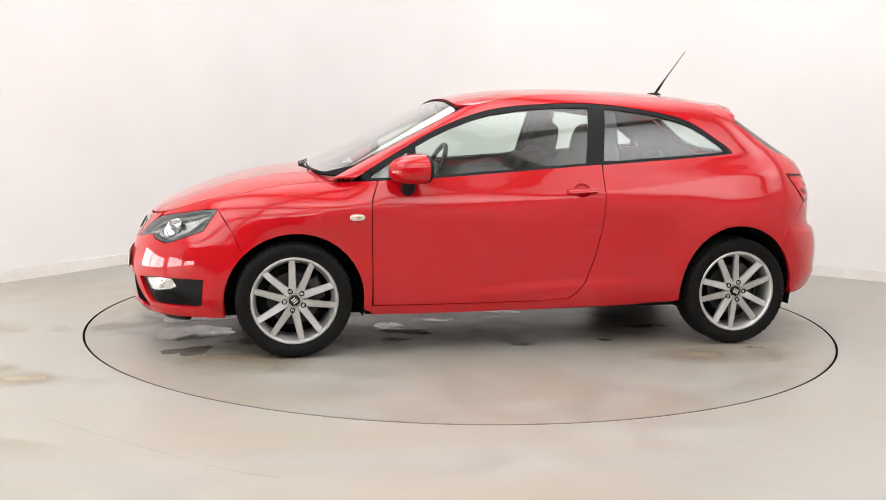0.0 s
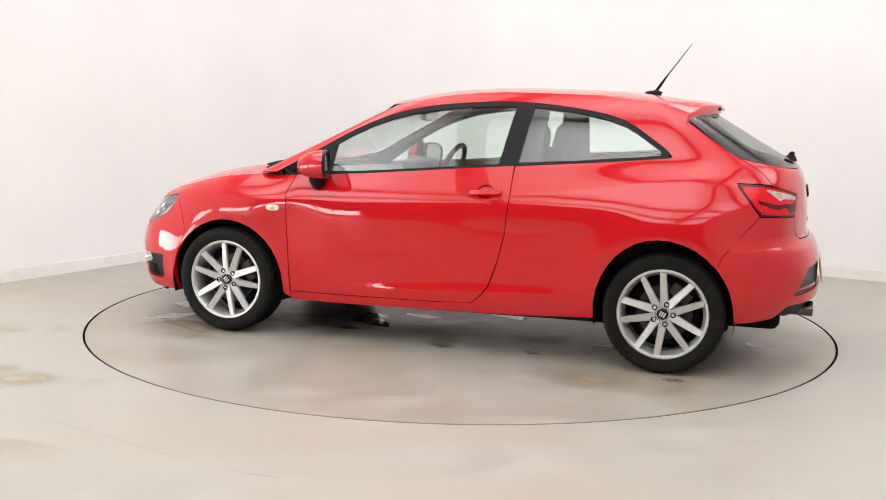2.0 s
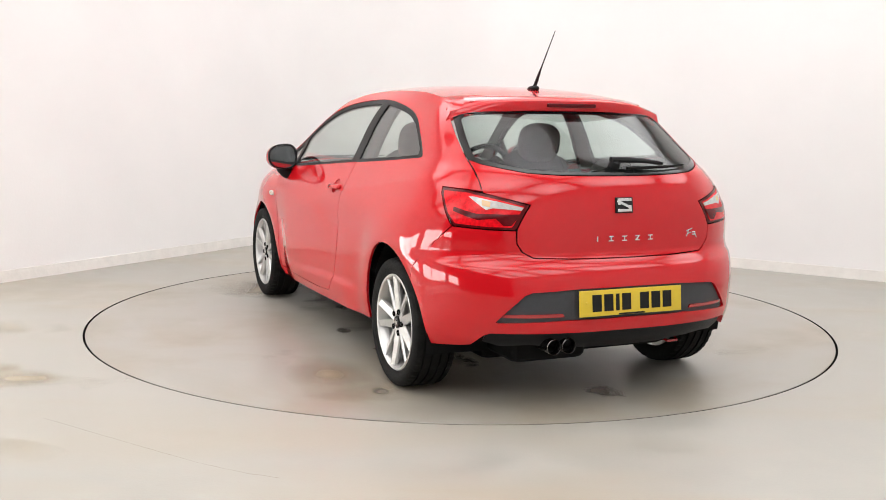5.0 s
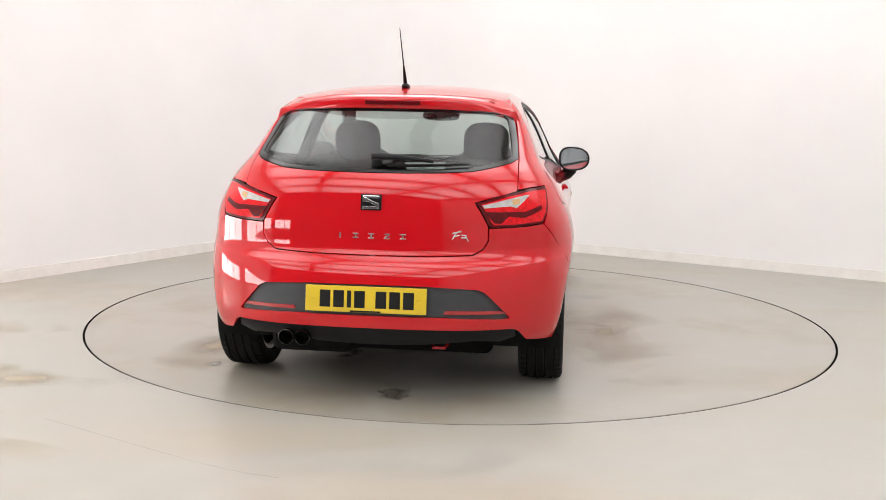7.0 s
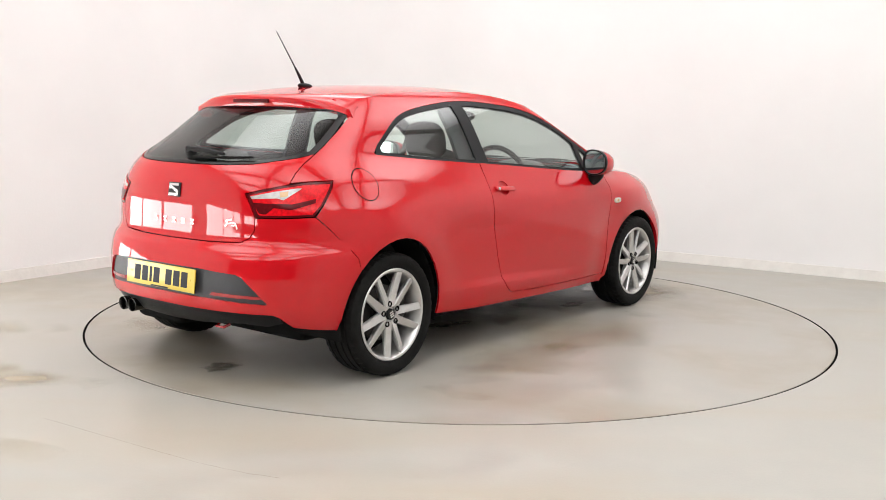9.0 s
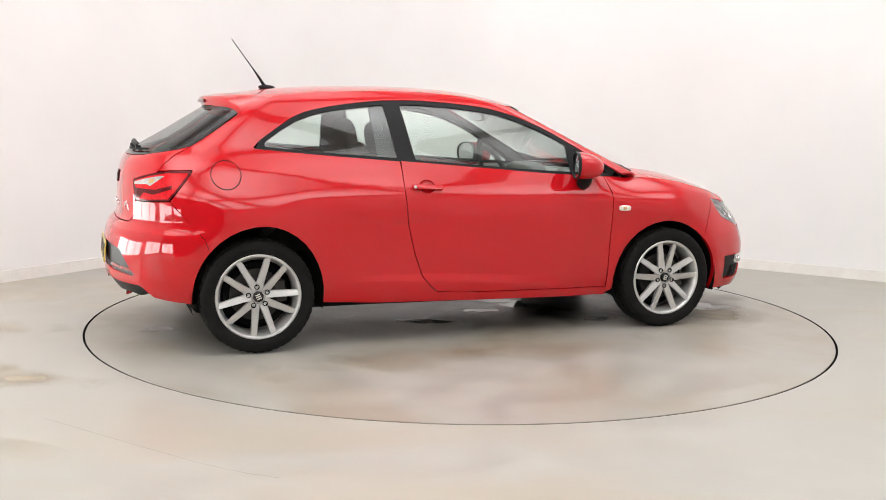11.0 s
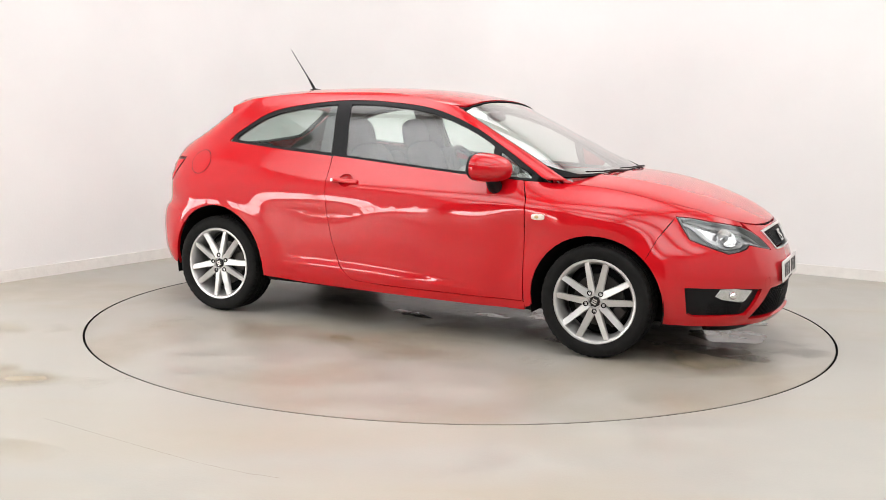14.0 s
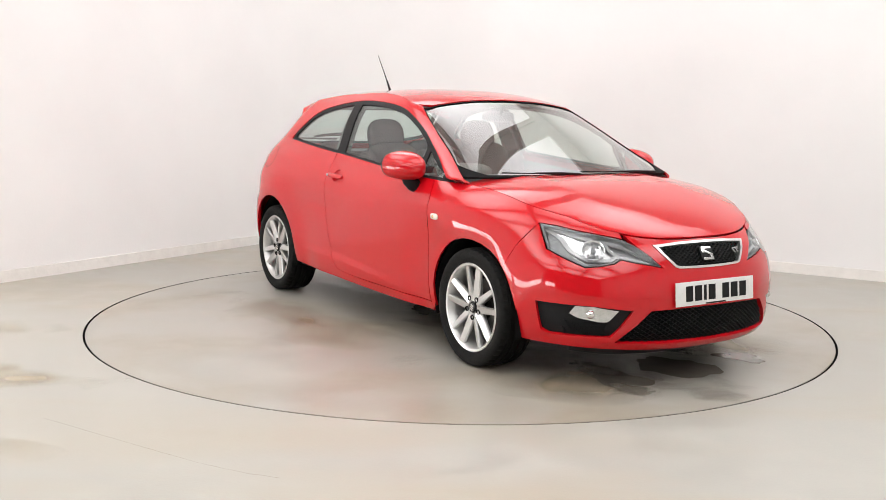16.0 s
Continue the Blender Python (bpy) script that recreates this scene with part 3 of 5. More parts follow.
def pillar_x(z):
    return 2.300 - 1.950 * (z - 0.916)


def bow(z):
    return 0.136 - 0.033 * (z - 0.93)


FRONT = Skin(1, lambda z: 2.66, lambda z: NOSE(z) - 2.66, 2.45, width)
REAR = Skin(-1, lambda z: TAIL(z) + TAIL_LONG(z), TAIL_LONG, 2.6, width)
SCREEN = Skin(1, lambda z: pillar_x(z) - 0.12, lambda z: 0.12 + bow(z), 2.6, lambda x, z: width(min(x, 1.96 + 0.15 * ease((0.943 - z) / 0.03)), z))


def flank(u, v):
    """The car's side, by x and z."""
    y = width(u, v)
    t = -(u - REAR.centre(v)) / REAR.reach(v)
    if t > 0:
        y *= superellipse(min(t, 0.9999), 2.6)
    if v > 0.915 or u < 2.0:
        t = (u - SCREEN.centre(v)) / SCREEN.reach(v)
        if t > 0 and v > 0.88:
            y = SCREEN.side_y(u, v)
    elif u > 2.66:
        y = FRONT.side_y(u, v)
    return Vector((u, y, v))


def fender(u, v):
    return Vector((u, FRONT.side_y(u, v), v))


@functools.lru_cache(maxsize=None)
def bonnet_side(x):
    """Half width of the bonnet, on the wing's upper edge."""
    return max(0.02, FRONT.side_y(x, BONNET_EDGE_Z(x)))


def bonnet_top(u, v):
    w = bonnet_side(round(u, 4))
    k = min(1.15, abs(v) / w)
    e = BONNET_EDGE_Z(u)
    z = e + (max(BONNET(u), e) - e) * (1 - k ** 3.2)
    z += 0.004 * math.exp(-((abs(v) - 0.36 - 0.10 * (2.9 - u)) / 0.07) ** 2) * ease((3.1 - u) / 0.5) * max(0.0, 1 - k ** 4)
    return Vector((u, v, z))


def roof_top(u, v):
    return Vector((u, v, ROOF(u + 0.05 * v * v) - 0.046 * (abs(v) / 0.53) ** 2.6))


def meet(f, lo, hi):
    """The root of f between lo and hi."""
    a = f(lo)
    for _ in range(40):
        mid = (lo + hi) / 2
        b = f(mid)
        if (a > 0) == (b > 0):
            lo = mid
        else:
            hi = mid
    return (lo + hi) / 2


def cant(x):
    """Height at which roof and side meet."""
    return meet(lambda z: roof_top(x, flank(x, z).y).z - z, 1.22, 1.44)


def header(y):
    """x at which roof and windscreen meet."""
    return meet(lambda x: x - SCREEN(*SCREEN.from_end(y, roof_top(x, y).z)).x, 1.25, 1.75)


def nose_line(y):
    """x at which bonnet and nose meet."""
    return meet(lambda x: bonnet_side(x) - max(y, 0.03), 2.72, 3.222)


def along(points, step):
    """The outline with its long edges split."""
    out = []
    for p, q in zip(points, points[1:] + points[:1]):
        n = max(1, int(math.hypot((q[0] - p[0]) / step[0], (q[1] - p[1]) / step[1])))
        out += [(p[0] + (q[0] - p[0]) * k / n, p[1] + (q[1] - p[1]) * k / n) for k in range(n)]
    return out


def rounded(points, r, n=4):
    """The outline with its corners cut round. A corner may carry its own radius as a third value."""
    out = []
    m = len(points)
    for i in range(m):
        p0, p1, p2 = (Vector(points[(i + k) % m][:2]) for k in (-1, 0, 1))
        rad = points[i][2] if len(points[i]) > 2 else r
        a, b = p0 - p1, p2 - p1
        if rad <= 0 or a.length < 1e-6 or b.length < 1e-6:
            out.append(tuple(p1))
            continue
        d = min(rad, 0.45 * a.length, 0.45 * b.length)
        s, e = p1 + a.normalized() * d, p1 + b.normalized() * d
        out += [tuple((1 - t) ** 2 * s + 2 * t * (1 - t) * p1 + t * t * e) for t in [k / n for k in range(n + 1)]]
    return out


def spline(points, n=4):
    """A smooth open line through points."""
    pts = [Vector(p) for p in points]
    pts = [2 * pts[0] - pts[1]] + pts + [2 * pts[-1] - pts[-2]]
    out = []
    for a, b, c, d in zip(pts, pts[1:], pts[2:], pts[3:]):
        for k in range(n):
            t = k / n
            out.append(tuple(0.5 * ((2 * b) + (c - a) * t + (2 * a - 5 * b + 4 * c - d) * t * t + (3 * b - a - 3 * c + d) * t ** 3)))
    return out + [tuple(pts[-2])]


def inside(px, py, loops):
    """Even-odd test of many points against closed loops."""
    hit = np.zeros(len(px), bool)
    for loop in loops:
        q = np.array(loop)
        x0, y0 = q[:, 0], q[:, 1]
        x1, y1 = np.roll(x0, -1), np.roll(y0, -1)
        for i in range(len(q)):
            if y0[i] == y1[i]:
                continue
            c = (y0[i] > py) != (y1[i] > py)
            hit ^= c & (px < (x1[i] - x0[i]) * (py - y0[i]) / (y1[i] - y0[i]) + x0[i])
    return hit


def panel(name, mat, parent, skin, outline, cell, label="", lift=0.0, depth=0.012, mirror=False, holes=()):
    """A sheet of the skin inside the outline (in the skin's u and v) and outside the holes, with its edges turned in by depth."""
    loops = [along([tuple(p[:2]) for p in o], cell) for o in (outline, *holes)]
    loops = [[(u / cell[0], v / cell[1]) for u, v in loop] for loop in loops]
    us, vs = [p[0] for p in loops[0]], [p[1] for p in loops[0]]
    gx, gy = np.meshgrid(np.arange(min(us) + 0.5, max(us), 1.0), np.arange(min(vs) + 0.5, max(vs), 1.0))
    gx, gy = gx.ravel(), gy.ravel()
    rim_pts = np.array([p for loop in loops for p in loop])
    keep = inside(gx, gy, loops) if len(gx) else np.zeros(0, bool)
    gx, gy = gx[keep], gy[keep]
    if len(gx):
        near = np.array([np.min((rim_pts[:, 0] - x) ** 2 + (rim_pts[:, 1] - y) ** 2) for x, y in zip(gx, gy)])
        gx, gy = gx[near > 0.16], gy[near > 0.16]
    pts, edges = [], []
    for loop in loops:
        k = len(pts)
        pts += [Vector(p) for p in loop]
        edges += [(k + i, k + (i + 1) % len(loop)) for i in range(len(loop))]
    pts += [Vector((x, y)) for x, y in zip(gx, gy)]
    got = delaunay_2d_cdt(pts, edges, [], 0, 1e-4)
    flat, tris = got[0], got[2]
    cx = np.array([sum(flat[i].x for i in f) / len(f) for f in tris])
    cy = np.array([sum(flat[i].y for i in f) / len(f) for f in tris])
    ok = inside(cx, cy, loops)
    e = 1e-3
    verts, norms = [], []
    for p in flat:
        u, v = p.x * cell[0], p.y * cell[1]
        c = skin(u, v)
        n = (skin(u + e, v) - skin(u - e, v)).cross(skin(u, v + e) - skin(u, v - e))
        n = n.normalized() if n.length > 1e-12 else Vector((0, 0, 1))
        if n.dot(c - Vector((min(2.4, max(0.1, c.x)), 0, 0.6))) < 0:
            n = -n
        verts.append(c + n * lift)
        norms.append(n)
    faces = [list(f) for f, k in zip(tris, ok) if k]
    # turn every face outward
    for k, f in enumerate(faces):
        a = Vector((0, 0, 0))
        for i in range(1, len(f) - 1):
            a += (verts[f[i]] - verts[f[0]]).cross(verts[f[i + 1]] - verts[f[0]])
        if a.dot(norms[f[0]]) < 0:
            faces[k] = f[::-1]
    if depth:
        count = collections.Counter()
        for f in faces:
            for a, b in zip(f, f[1:] + f[:1]):
                count[(a, b)] += 1
        rim = [(a, b) for (a, b), c in count.items() if (b, a) not in count]
        lip, foot = {}, {}
        for a, b in rim:
            for k in (a, b):
                if k not in lip:
                    lip[k] = len(verts)
                    verts.append(verts[k] - norms[k] * 0.0002)
                    norms.append(Vector((0, 0, 0)))
                    foot[k] = len(verts)
                    verts.append(verts[k] - norms[k] * depth)
                    norms.append(Vector((0, 0, 0)))
            faces.append([lip[b], lip[a], foot[a], foot[b]])
    made = []
    for s in ((1, -1) if mirror else (1,)):
        me = bpy.data.meshes.new(name)
        me.from_pydata([(v.x, v.y * s, v.z) for v in verts], [], faces if s == 1 else [f[::-1] for f in faces])
        me.polygons.foreach_set("use_smooth", [True] * len(me.polygons))
        me.update()
        me.normals_split_custom_set_from_vertices([(n.x, n.y * s, n.z) for n in norms])
        me.materials.append(mat)
        pr = parent if not isinstance(parent, (list, tuple)) else parent[0 if s == 1 else 1]
        made.append(adopt(new(name, me), pr, label))
    return made if mirror else made[0]


CAR = thing("car", "glossy red three-door hatchback car with silver alloy wheels", "car")
S3 = (0.03, 0.025)


def arch(cx, rx, rz, a0, a1, n=14, cz=0.30, ahead=None):
    """A wheel arch; ahead is its own reach in front of the wheel."""
    out = []
    for k in range(n + 1):
        a = radians(a0 + (a1 - a0) * k / n)
        r = ahead if ahead and math.cos(a) > 0 else rx
        out.append((cx + r * math.cos(a), cz + rz * math.sin(a)))
    return out


REAR_ARCH = arch(0.022, 0.360, 0.378, -4, 139, ahead=0.325)          # front foot to the bumper seam
REAR_ARCH_BUMPER = arch(0.022, 0.360, 0.378, 139.4, 184)
FRONT_ARCH = arch(2.452, 0.345, 0.352, 188, 43, ahead=0.374)         # rear foot to the bumper seam
FRONT_ARCH_BUMPER = arch(2.452, 0.345, 0.352, 43, -14, ahead=0.374)
WINDOW_LOW = [(0.80, 1.006), (1.07, 0.985), (1.328, 0.964), (1.65, 0.938), (2.03, 0.925)]
WINDOW_TOP = spline([(-0.005, 1.083), (0.116, 1.168), (0.247, 1.248), (0.411, 1.293), (0.671, 1.328), (0.866, 1.338), (1.061, 1.332), (1.32, 1.308), (1.515, 1.262), (1.711, 1.184), (1.86, 1.102), (2.0, 1.022), (2.19, 0.912)], 3)


def build_body():
    # bonnet
    front = [(nose_line(y) - 0.004, y) for y in [0.52 * k / 16 for k in range(17)]]
    edge = [(x, bonnet_side(x) - 0.004) for x in [2.24 + 0.05 * k for k in range(20)] if x < front[-1][0] - 0.03]
    back = [(2.39 - 0.19 * (y / 0.7) ** 2, y) for y in [0.7 * k / 8 for k in range(9)]]
    half = front + edge[::-1] + back[-2::-1]
    full = half + [(x, -y) for x, y in half[-2:0:-1]]
    panel("bonnet", M_RED, CAR, bonnet_top, full, (0.03, 0.03), "smooth red bonnet")
    panel("bonnet_liner", M_UNDER, CAR, bonnet_top, [(x - 0.02, y * 0.97) for x, y in full], (0.08, 0.08), lift=-0.03, depth=0)
    # cowl under the windscreen foot
    back2 = [(2.385 - 0.19 * (y / 0.7) ** 2, y) for y in [0.7 * k / 8 for k in range(9)]]
    panel("scuttle", M_BLACK, CAR, bonnet_top, back2 + [(x - 0.16, y) for x, y in back2[::-1]] + [(x - 0.16, -y) for x, y in back2[1:]] + [(x, -y) for x, y in back2[:0:-1]],
          (0.04, 0.04), "black plastic scuttle panel", lift=-0.012, depth=0)
    # roof
    ys = [0.56 * k / 14 for k in range(15)]
    xs = [-0.03 + 0.05 * k for k in range(30)]
    rail = [(x, flank(x, cant(x)).y - 0.002) for x in xs]
    ycorner = rail[-1][1]
    head = [(header(y) - 0.004, y) for y in [ycorner * k / 10 for k in range(11)]]
    rail = [p for p in rail if p[0] < head[-1][0] - 0.02]
    half = [(-0.07, 0.0), (-0.07, 0.2), (-0.06, 0.4), (-0.045, 0.47)] + rail + head[::-1]
    full = half + [(x, -y) for x, y in half[-2:0:-1]]
    panel("roof", M_RED, CAR, roof_top, full, (0.04, 0.035), "glossy red roof")
    panel("headliner", M_LINER, CAR, roof_top, [(x * 0.99, y * 0.96) for x, y in full], (0.08, 0.08), "pale grey headliner", lift=-0.03, depth=0)

    # side frame: rear quarter, roof rail and windscreen pillar in one pressing
    low = [(0.791, 1.004), (0.366, 1.036), (0.05, 1.064), (0.012, 1.068)]
    pillar = [(pillar_x(z) - 0.006, z) for z in (0.918, 0.97, 1.03, 1.09, 1.15, 1.21, 1.27, 1.31)]
    xs = [1.56 - 0.06 * k for k in range(27)] + [-0.03]
    rail = [(x, cant(x)) for x in xs if pillar_x(cant(x)) - 0.01 > x]
    glass_edge = [(REAR(*REAR.from_end(y, z)).x, z) for y, z in ((0.560, 1.292), (0.569, 1.26), (0.577, 1.23), (0.590, 1.17), (0.600, 1.11), (0.605, 1.07), (0.607, 1.03), (0.608, 0.99), (0.608, 0.950))]
    tail_top = [(REAR(*REAR.from_end(y, z)).x, z) for y, z in ((0.630, 0.953), (0.66, 0.957))]
    seam = [(-0.315, 0.962), (-0.328, 0.935), (-0.39, 0.855), (-0.43, 0.80), (-0.345, 0.70), (-0.270, 0.61)]
    arc = REAR_ARCH[::-1]
    sill = [(0.345, 0.258), (0.60, 0.242), (1.2, 0.228), (1.66, 0.220), (2.066, 0.214), (2.066, 0.261), (1.66, 0.2675), (1.214, 0.273), (0.988, 0.286), (0.941, 0.324), (0.899, 0.375), (0.853, 0.50), (0.814, 0.66), (0.796, 0.85), (0.796, 0.95)]
    outline = WINDOW_TOP[::-1][:-1] + [(0.0, 1.076)] + low[::-1] + sill[::-1] + arc[::-1] + seam[::-1] + tail_top[::-1] + glass_edge[::-1] + rail[::-1] + pillar[::-1]
    panel("side_frame", M_RED, CAR, flank, outline, (0.024, 0.016), "red rear quarter, roof rail and windscreen pillar", mirror=True)
    panel("pillar_trim", M_CABIN, CAR, flank, outline, (0.07, 0.06), "grey inner pillar lining", lift=-0.0135, depth=0, mirror=True)
    # fender
    brow = [(FRONT(*FRONT.from_end(y, z + 0.004)).x, z + 0.004) for y, z in ((0.640, 0.757), (0.587, 0.740), (0.530, 0.728), (0.470, 0.715), (0.425, 0.705))]
    top = [(x, BONNET_EDGE_Z(x)) for x in (nose_line(0.425), 3.05, 2.99, 2.93, 2.85, 2.77, 2.69, 2.61, 2.53, 2.45, 2.35, 2.25, 2.16)]
    out = [(2.039, 0.917), (2.0745, 0.825), (2.0755, 0.657), (2.0685, 0.465), (2.0665, 0.269), (2.0685, 0.229), (2.105, 0.245)] + FRONT_ARCH + [(2.78, 0.66), (2.849, 0.768)] + brow + top
    panel("front_wing", M_RED, CAR, fender, out, (0.026, 0.022), "red front wing", mirror=True)
    panel("sill_underside", M_UNDER, CAR, flank, [(0.36, 0.258), (0.985, 0.233), (2.06, 0.214), (2.10, 0.235), (2.10, 0.205), (0.36, 0.225)], (0.1, 0.03), lift=-0.02, depth=0.1, mirror=True)
    # dark inner shell behind the shut lines
    shell = [(-0.30, 0.70), (-0.30, 0.93), (2.02, 0.90), (2.1, 0.75), (2.8, 0.72), (2.70, 0.60)] + arch(2.452, 0.36, 0.37, 50, 185, ahead=0.392) + [(2.06, 0.25), (0.40, 0.26)] + arch(0.022, 0.378, 0.392, 0, 150, ahead=0.34)
    panel("inner_shell", M_UNDER, CAR, flank, shell, (0.08, 0.06), lift=-0.026, depth=0, mirror=True)


def build_doors():
    made = []
    rear_edge = [(0.800, 1.0), (0.800, 0.854), (0.818, 0.663), (0.857, 0.504), (0.903, 0.379), (0.945, 0.328)]
    bottom = [(0.99, 0.291), (1.10, 0.281), (1.214, 0.278), (1.663, 0.272), (2.058, 0.266)]
    front = [(2.064, 0.465), (2.071, 0.657), (2.070, 0.815), (2.035, 0.918)]
    out = rear_edge + bottom + front + WINDOW_LOW[::-1][1:]
    cup_loop = [(0.930 + 0.047 * math.cos(2 * math.pi * k / 28), 0.870 + 0.037 * math.sin(2 * math.pi * k / 28)) for k in range(28)]
    doors = panel("door", M_RED, CAR, flank, out, (0.024, 0.014), "red front door", mirror=True, holes=(cup_loop,))
    panel("door_card", M_CABIN, doors, flank, [(0.82, 0.99), (0.85, 0.5), (1.0, 0.33), (2.0, 0.31), (2.0, 0.90), (1.65, 0.92)], (0.09, 0.08), "grey inner door card", lift=-0.07, depth=0.0, mirror=True)
    # handle: recess cup, strap and lock
    for s, door in zip((1, -1), doors):
        y0 = flank(0.93, 0.868).y
        bm = bmesh.new()
        rings = []
        for j in range(7):
            q = math.cos(math.pi / 2 * j / 7)
            dip = 0.017 * math.sin(math.pi / 2 * j / 7)
            rings.append([bm.verts.new((0.930 + 0.048 * q * math.cos(2 * math.pi * k / 28), s * (flank(0.930 + 0.048 * q * math.cos(2 * math.pi * k / 28), 0.870 + 0.038 * q * math.sin(2 * math.pi * k / 28)).y - dip - 0.0005), 0.870 + 0.038 * q * math.sin(2 * math.pi * k / 28))) for k in range(28)])
        for r0, r1 in zip(rings, rings[1:]):
            for k in range(28):
                bm.faces.new((r0[k], r0[(k + 1) % 28], r1[(k + 1) % 28], r1[k]))
        bm.faces.new(rings[-1])
        cup = part("handle_cup", bm, M_RED, door)
        bm = bmesh.new()
        box(bm, (0.842, -0.013, 0.856), (1.018, 0.013, 0.880), 0.011)
        for v in bm.verts:
            k = (v.co.x - 0.93) / 0.088
            v.co.y = s * (flank(v.co.x, v.co.z).y + 0.016 + v.co.y - 0.010 * k * k)
            v.co.z += -0.004 * k
        h = part("handle", bm, M_RED, door, "red pull handle")
        bm = bmesh.new()
        rings = lathe(bm, [(0.0085, 0.0), (0.0085, 0.004), (0.006, 0.006)], 16, "y")
        disc(bm, rings[-1])
        for v in bm.verts:
            v.co = Vector((v.co.x + 0.852, s * (flank(0.852, 0.872).y + 0.027 + v.co.y), v.co.z + 0.871))
        if s < 0:
            part("lock", bm, M_SATIN, door, "round silver door lock")
        else:
            bm.free()
    return doors


def build_glass(doors):
    # black surround of the side windows, glass inside it
    low = [(2.17, 0.913), (2.03, 0.922), (1.65, 0.937), (1.328, 0.962), (1.07, 0.983), (0.80, 1.004), (0.366, 1.034), (0.05, 1.062), (0.012, 1.068)]
    whole = [p for p in WINDOW_TOP if 0.0 <= p[0] <= 2.17] + low
    def top_at(x, d):
        for p, q in zip(WINDOW_TOP, WINDOW_TOP[1:]):
            if p[0] <= x <= q[0]:
                t = (x - p[0]) / (q[0] - p[0])
                return p[1] + (q[1] - p[1]) * t - d * math.hypot(1, (q[1] - p[1]) / (q[0] - p[0]))
        return 0.92
    def low_at(x, d):
        for q, p in zip(low, low[1:]):
            if p[0] <= x <= q[0]:
                t = (x - p[0]) / (q[0] - p[0])
                return p[1] + (q[1] - p[1]) * t + d
        return 0.93
    quarter = [(x, top_at(x, 0.022)) for x in (0.06, 0.10, 0.16, 0.24, 0.34, 0.46, 0.58, 0.67, 0.738)] + [(0.782, low_at(0.782, 0.018))] + [(0.70, low_at(0.70, 0.018))] + [(x, low_at(x, 0.018)) for x in (0.6, 0.45, 0.3, 0.15, 0.075)]
    quarter = quarter[:-1] + [(0.062, low_at(0.062, 0.02))]
    door_glass = [(x, top_at(x, 0.024)) for x in (0.832, 0.95, 1.1, 1.25, 1.4, 1.52, 1.64, 1.74, 1.825)] + [(1.835, low_at(1.835, 0.016))] + [(x, low_at(x, 0.016)) for x in (1.7, 1.5, 1.3, 1.1, 0.885)]
    triangle = [(x, top_at(x, 0.026)) for x in (1.872, 1.95, 2.02, 2.07)] + [(2.075, low_at(2.075, 0.012)), (1.98, low_at(1.98, 0.012)), (1.872, low_at(1.872, 0.012))]
    panel("window_surround", M_BLACK, CAR, flank, whole, (0.05, 0.04), "black window surround and door pillar", mirror=True, holes=(quarter, door_glass, triangle), lift=-0.003, depth=0.02)
    for name, o in (("quarter_window", quarter), ("door_window", door_glass), ("mirror_window", triangle)):
        for ob in panel(name, M_GLASS, CAR, flank, o, (0.06, 0.05), "greenish tinted window glass", mirror=True, lift=-0.008, depth=0):
            ob.visible_shadow = False
    lining = [(0.665, top_at(0.665, 0.012)), (0.805, top_at(0.805, 0.012)), (0.862, low_at(0.862, -0.02)), (0.68, low_at(0.68, -0.02))]
    panel("door_pillar", M_GREYPLASTIC, CAR, flank, lining, (0.05, 0.04), "charcoal lined door pillar", mirror=True, lift=-0.035, depth=0.02)
    # windscreen with its black border
    zt = lambda y: roof_top(header(y), y).z - 0.003
    half_y = [0.0, 0.1, 0.2, 0.3, 0.4, 0.46]
    top = [SCREEN.from_end(y, zt(y)) for y in half_y]
    side = [SCREEN.from_side(pillar_x(z) - 0.004, z) for z in (1.29, 1.22, 1.15, 1.08, 1.0, 0.945)]
    foot = [SCREEN.from_end(y, 0.945 + 0.0 * y) for y in (0.62, 0.5, 0.35, 0.2, 0.1, 0.0)]
    half = top + side + foot
    full = half + [(math.pi - u, v) for u, v in half[-2:0:-1]]
    inner_half = [SCREEN.from_end(y, zt(y) - 0.003) for y in half_y] + [SCREEN.from_end(SCREEN(*SCREEN.from_side(pillar_x(z) - 0.004, z)).y - 0.004, z) for z in (1.285, 1.22, 1.15, 1.08, 1.0)] + [SCREEN.from_end(y, 0.955) for y in (0.60, 0.5, 0.35, 0.2, 0.1, 0.0)]
    inner = inner_half + [(math.pi - u, v) for u, v in inner_half[-2:0:-1]]
    panel("windscreen_border", M_SEAL, CAR, SCREEN, full, (0.06, 0.03), holes=(inner,), label="black windscreen edge", depth=0.010, lift=-0.001)
    panel("windscreen", M_SCREEN, CAR, SCREEN, full, (0.08, 0.03), "pale green windscreen", depth=0, lift=-0.006).visible_shadow = False
    # rear window
    half = [REAR.from_end(y, z) for y, z in [(0, 1.300), (0.2, 1.299), (0.4, 1.294), (0.51, 1.288), (0.556, 1.268), (0.571, 1.22), (0.585, 1.17), (0.596, 1.11), (0.600, 1.078), (0.57, 1.062), (0.42, 1.030), (0.3, 1.023), (0.15, 1.020), (0, 1.019)]]
    full = half + [(math.pi - u, v) for u, v in half[-2:0:-1]]
    half2 = [REAR.from_end(y, z) for y, z in [(0, 1.288), (0.2, 1.287), (0.4, 1.282), (0.51, 1.274), (0.536, 1.252), (0.554, 1.19), (0.570, 1.12), (0.575, 1.088), (0.548, 1.074), (0.41, 1.043), (0.3, 1.036), (0.15, 1.033), (0, 1.032)]]
    inner = half2 + [(math.pi - u, v) for u, v in half2[-2:0:-1]]
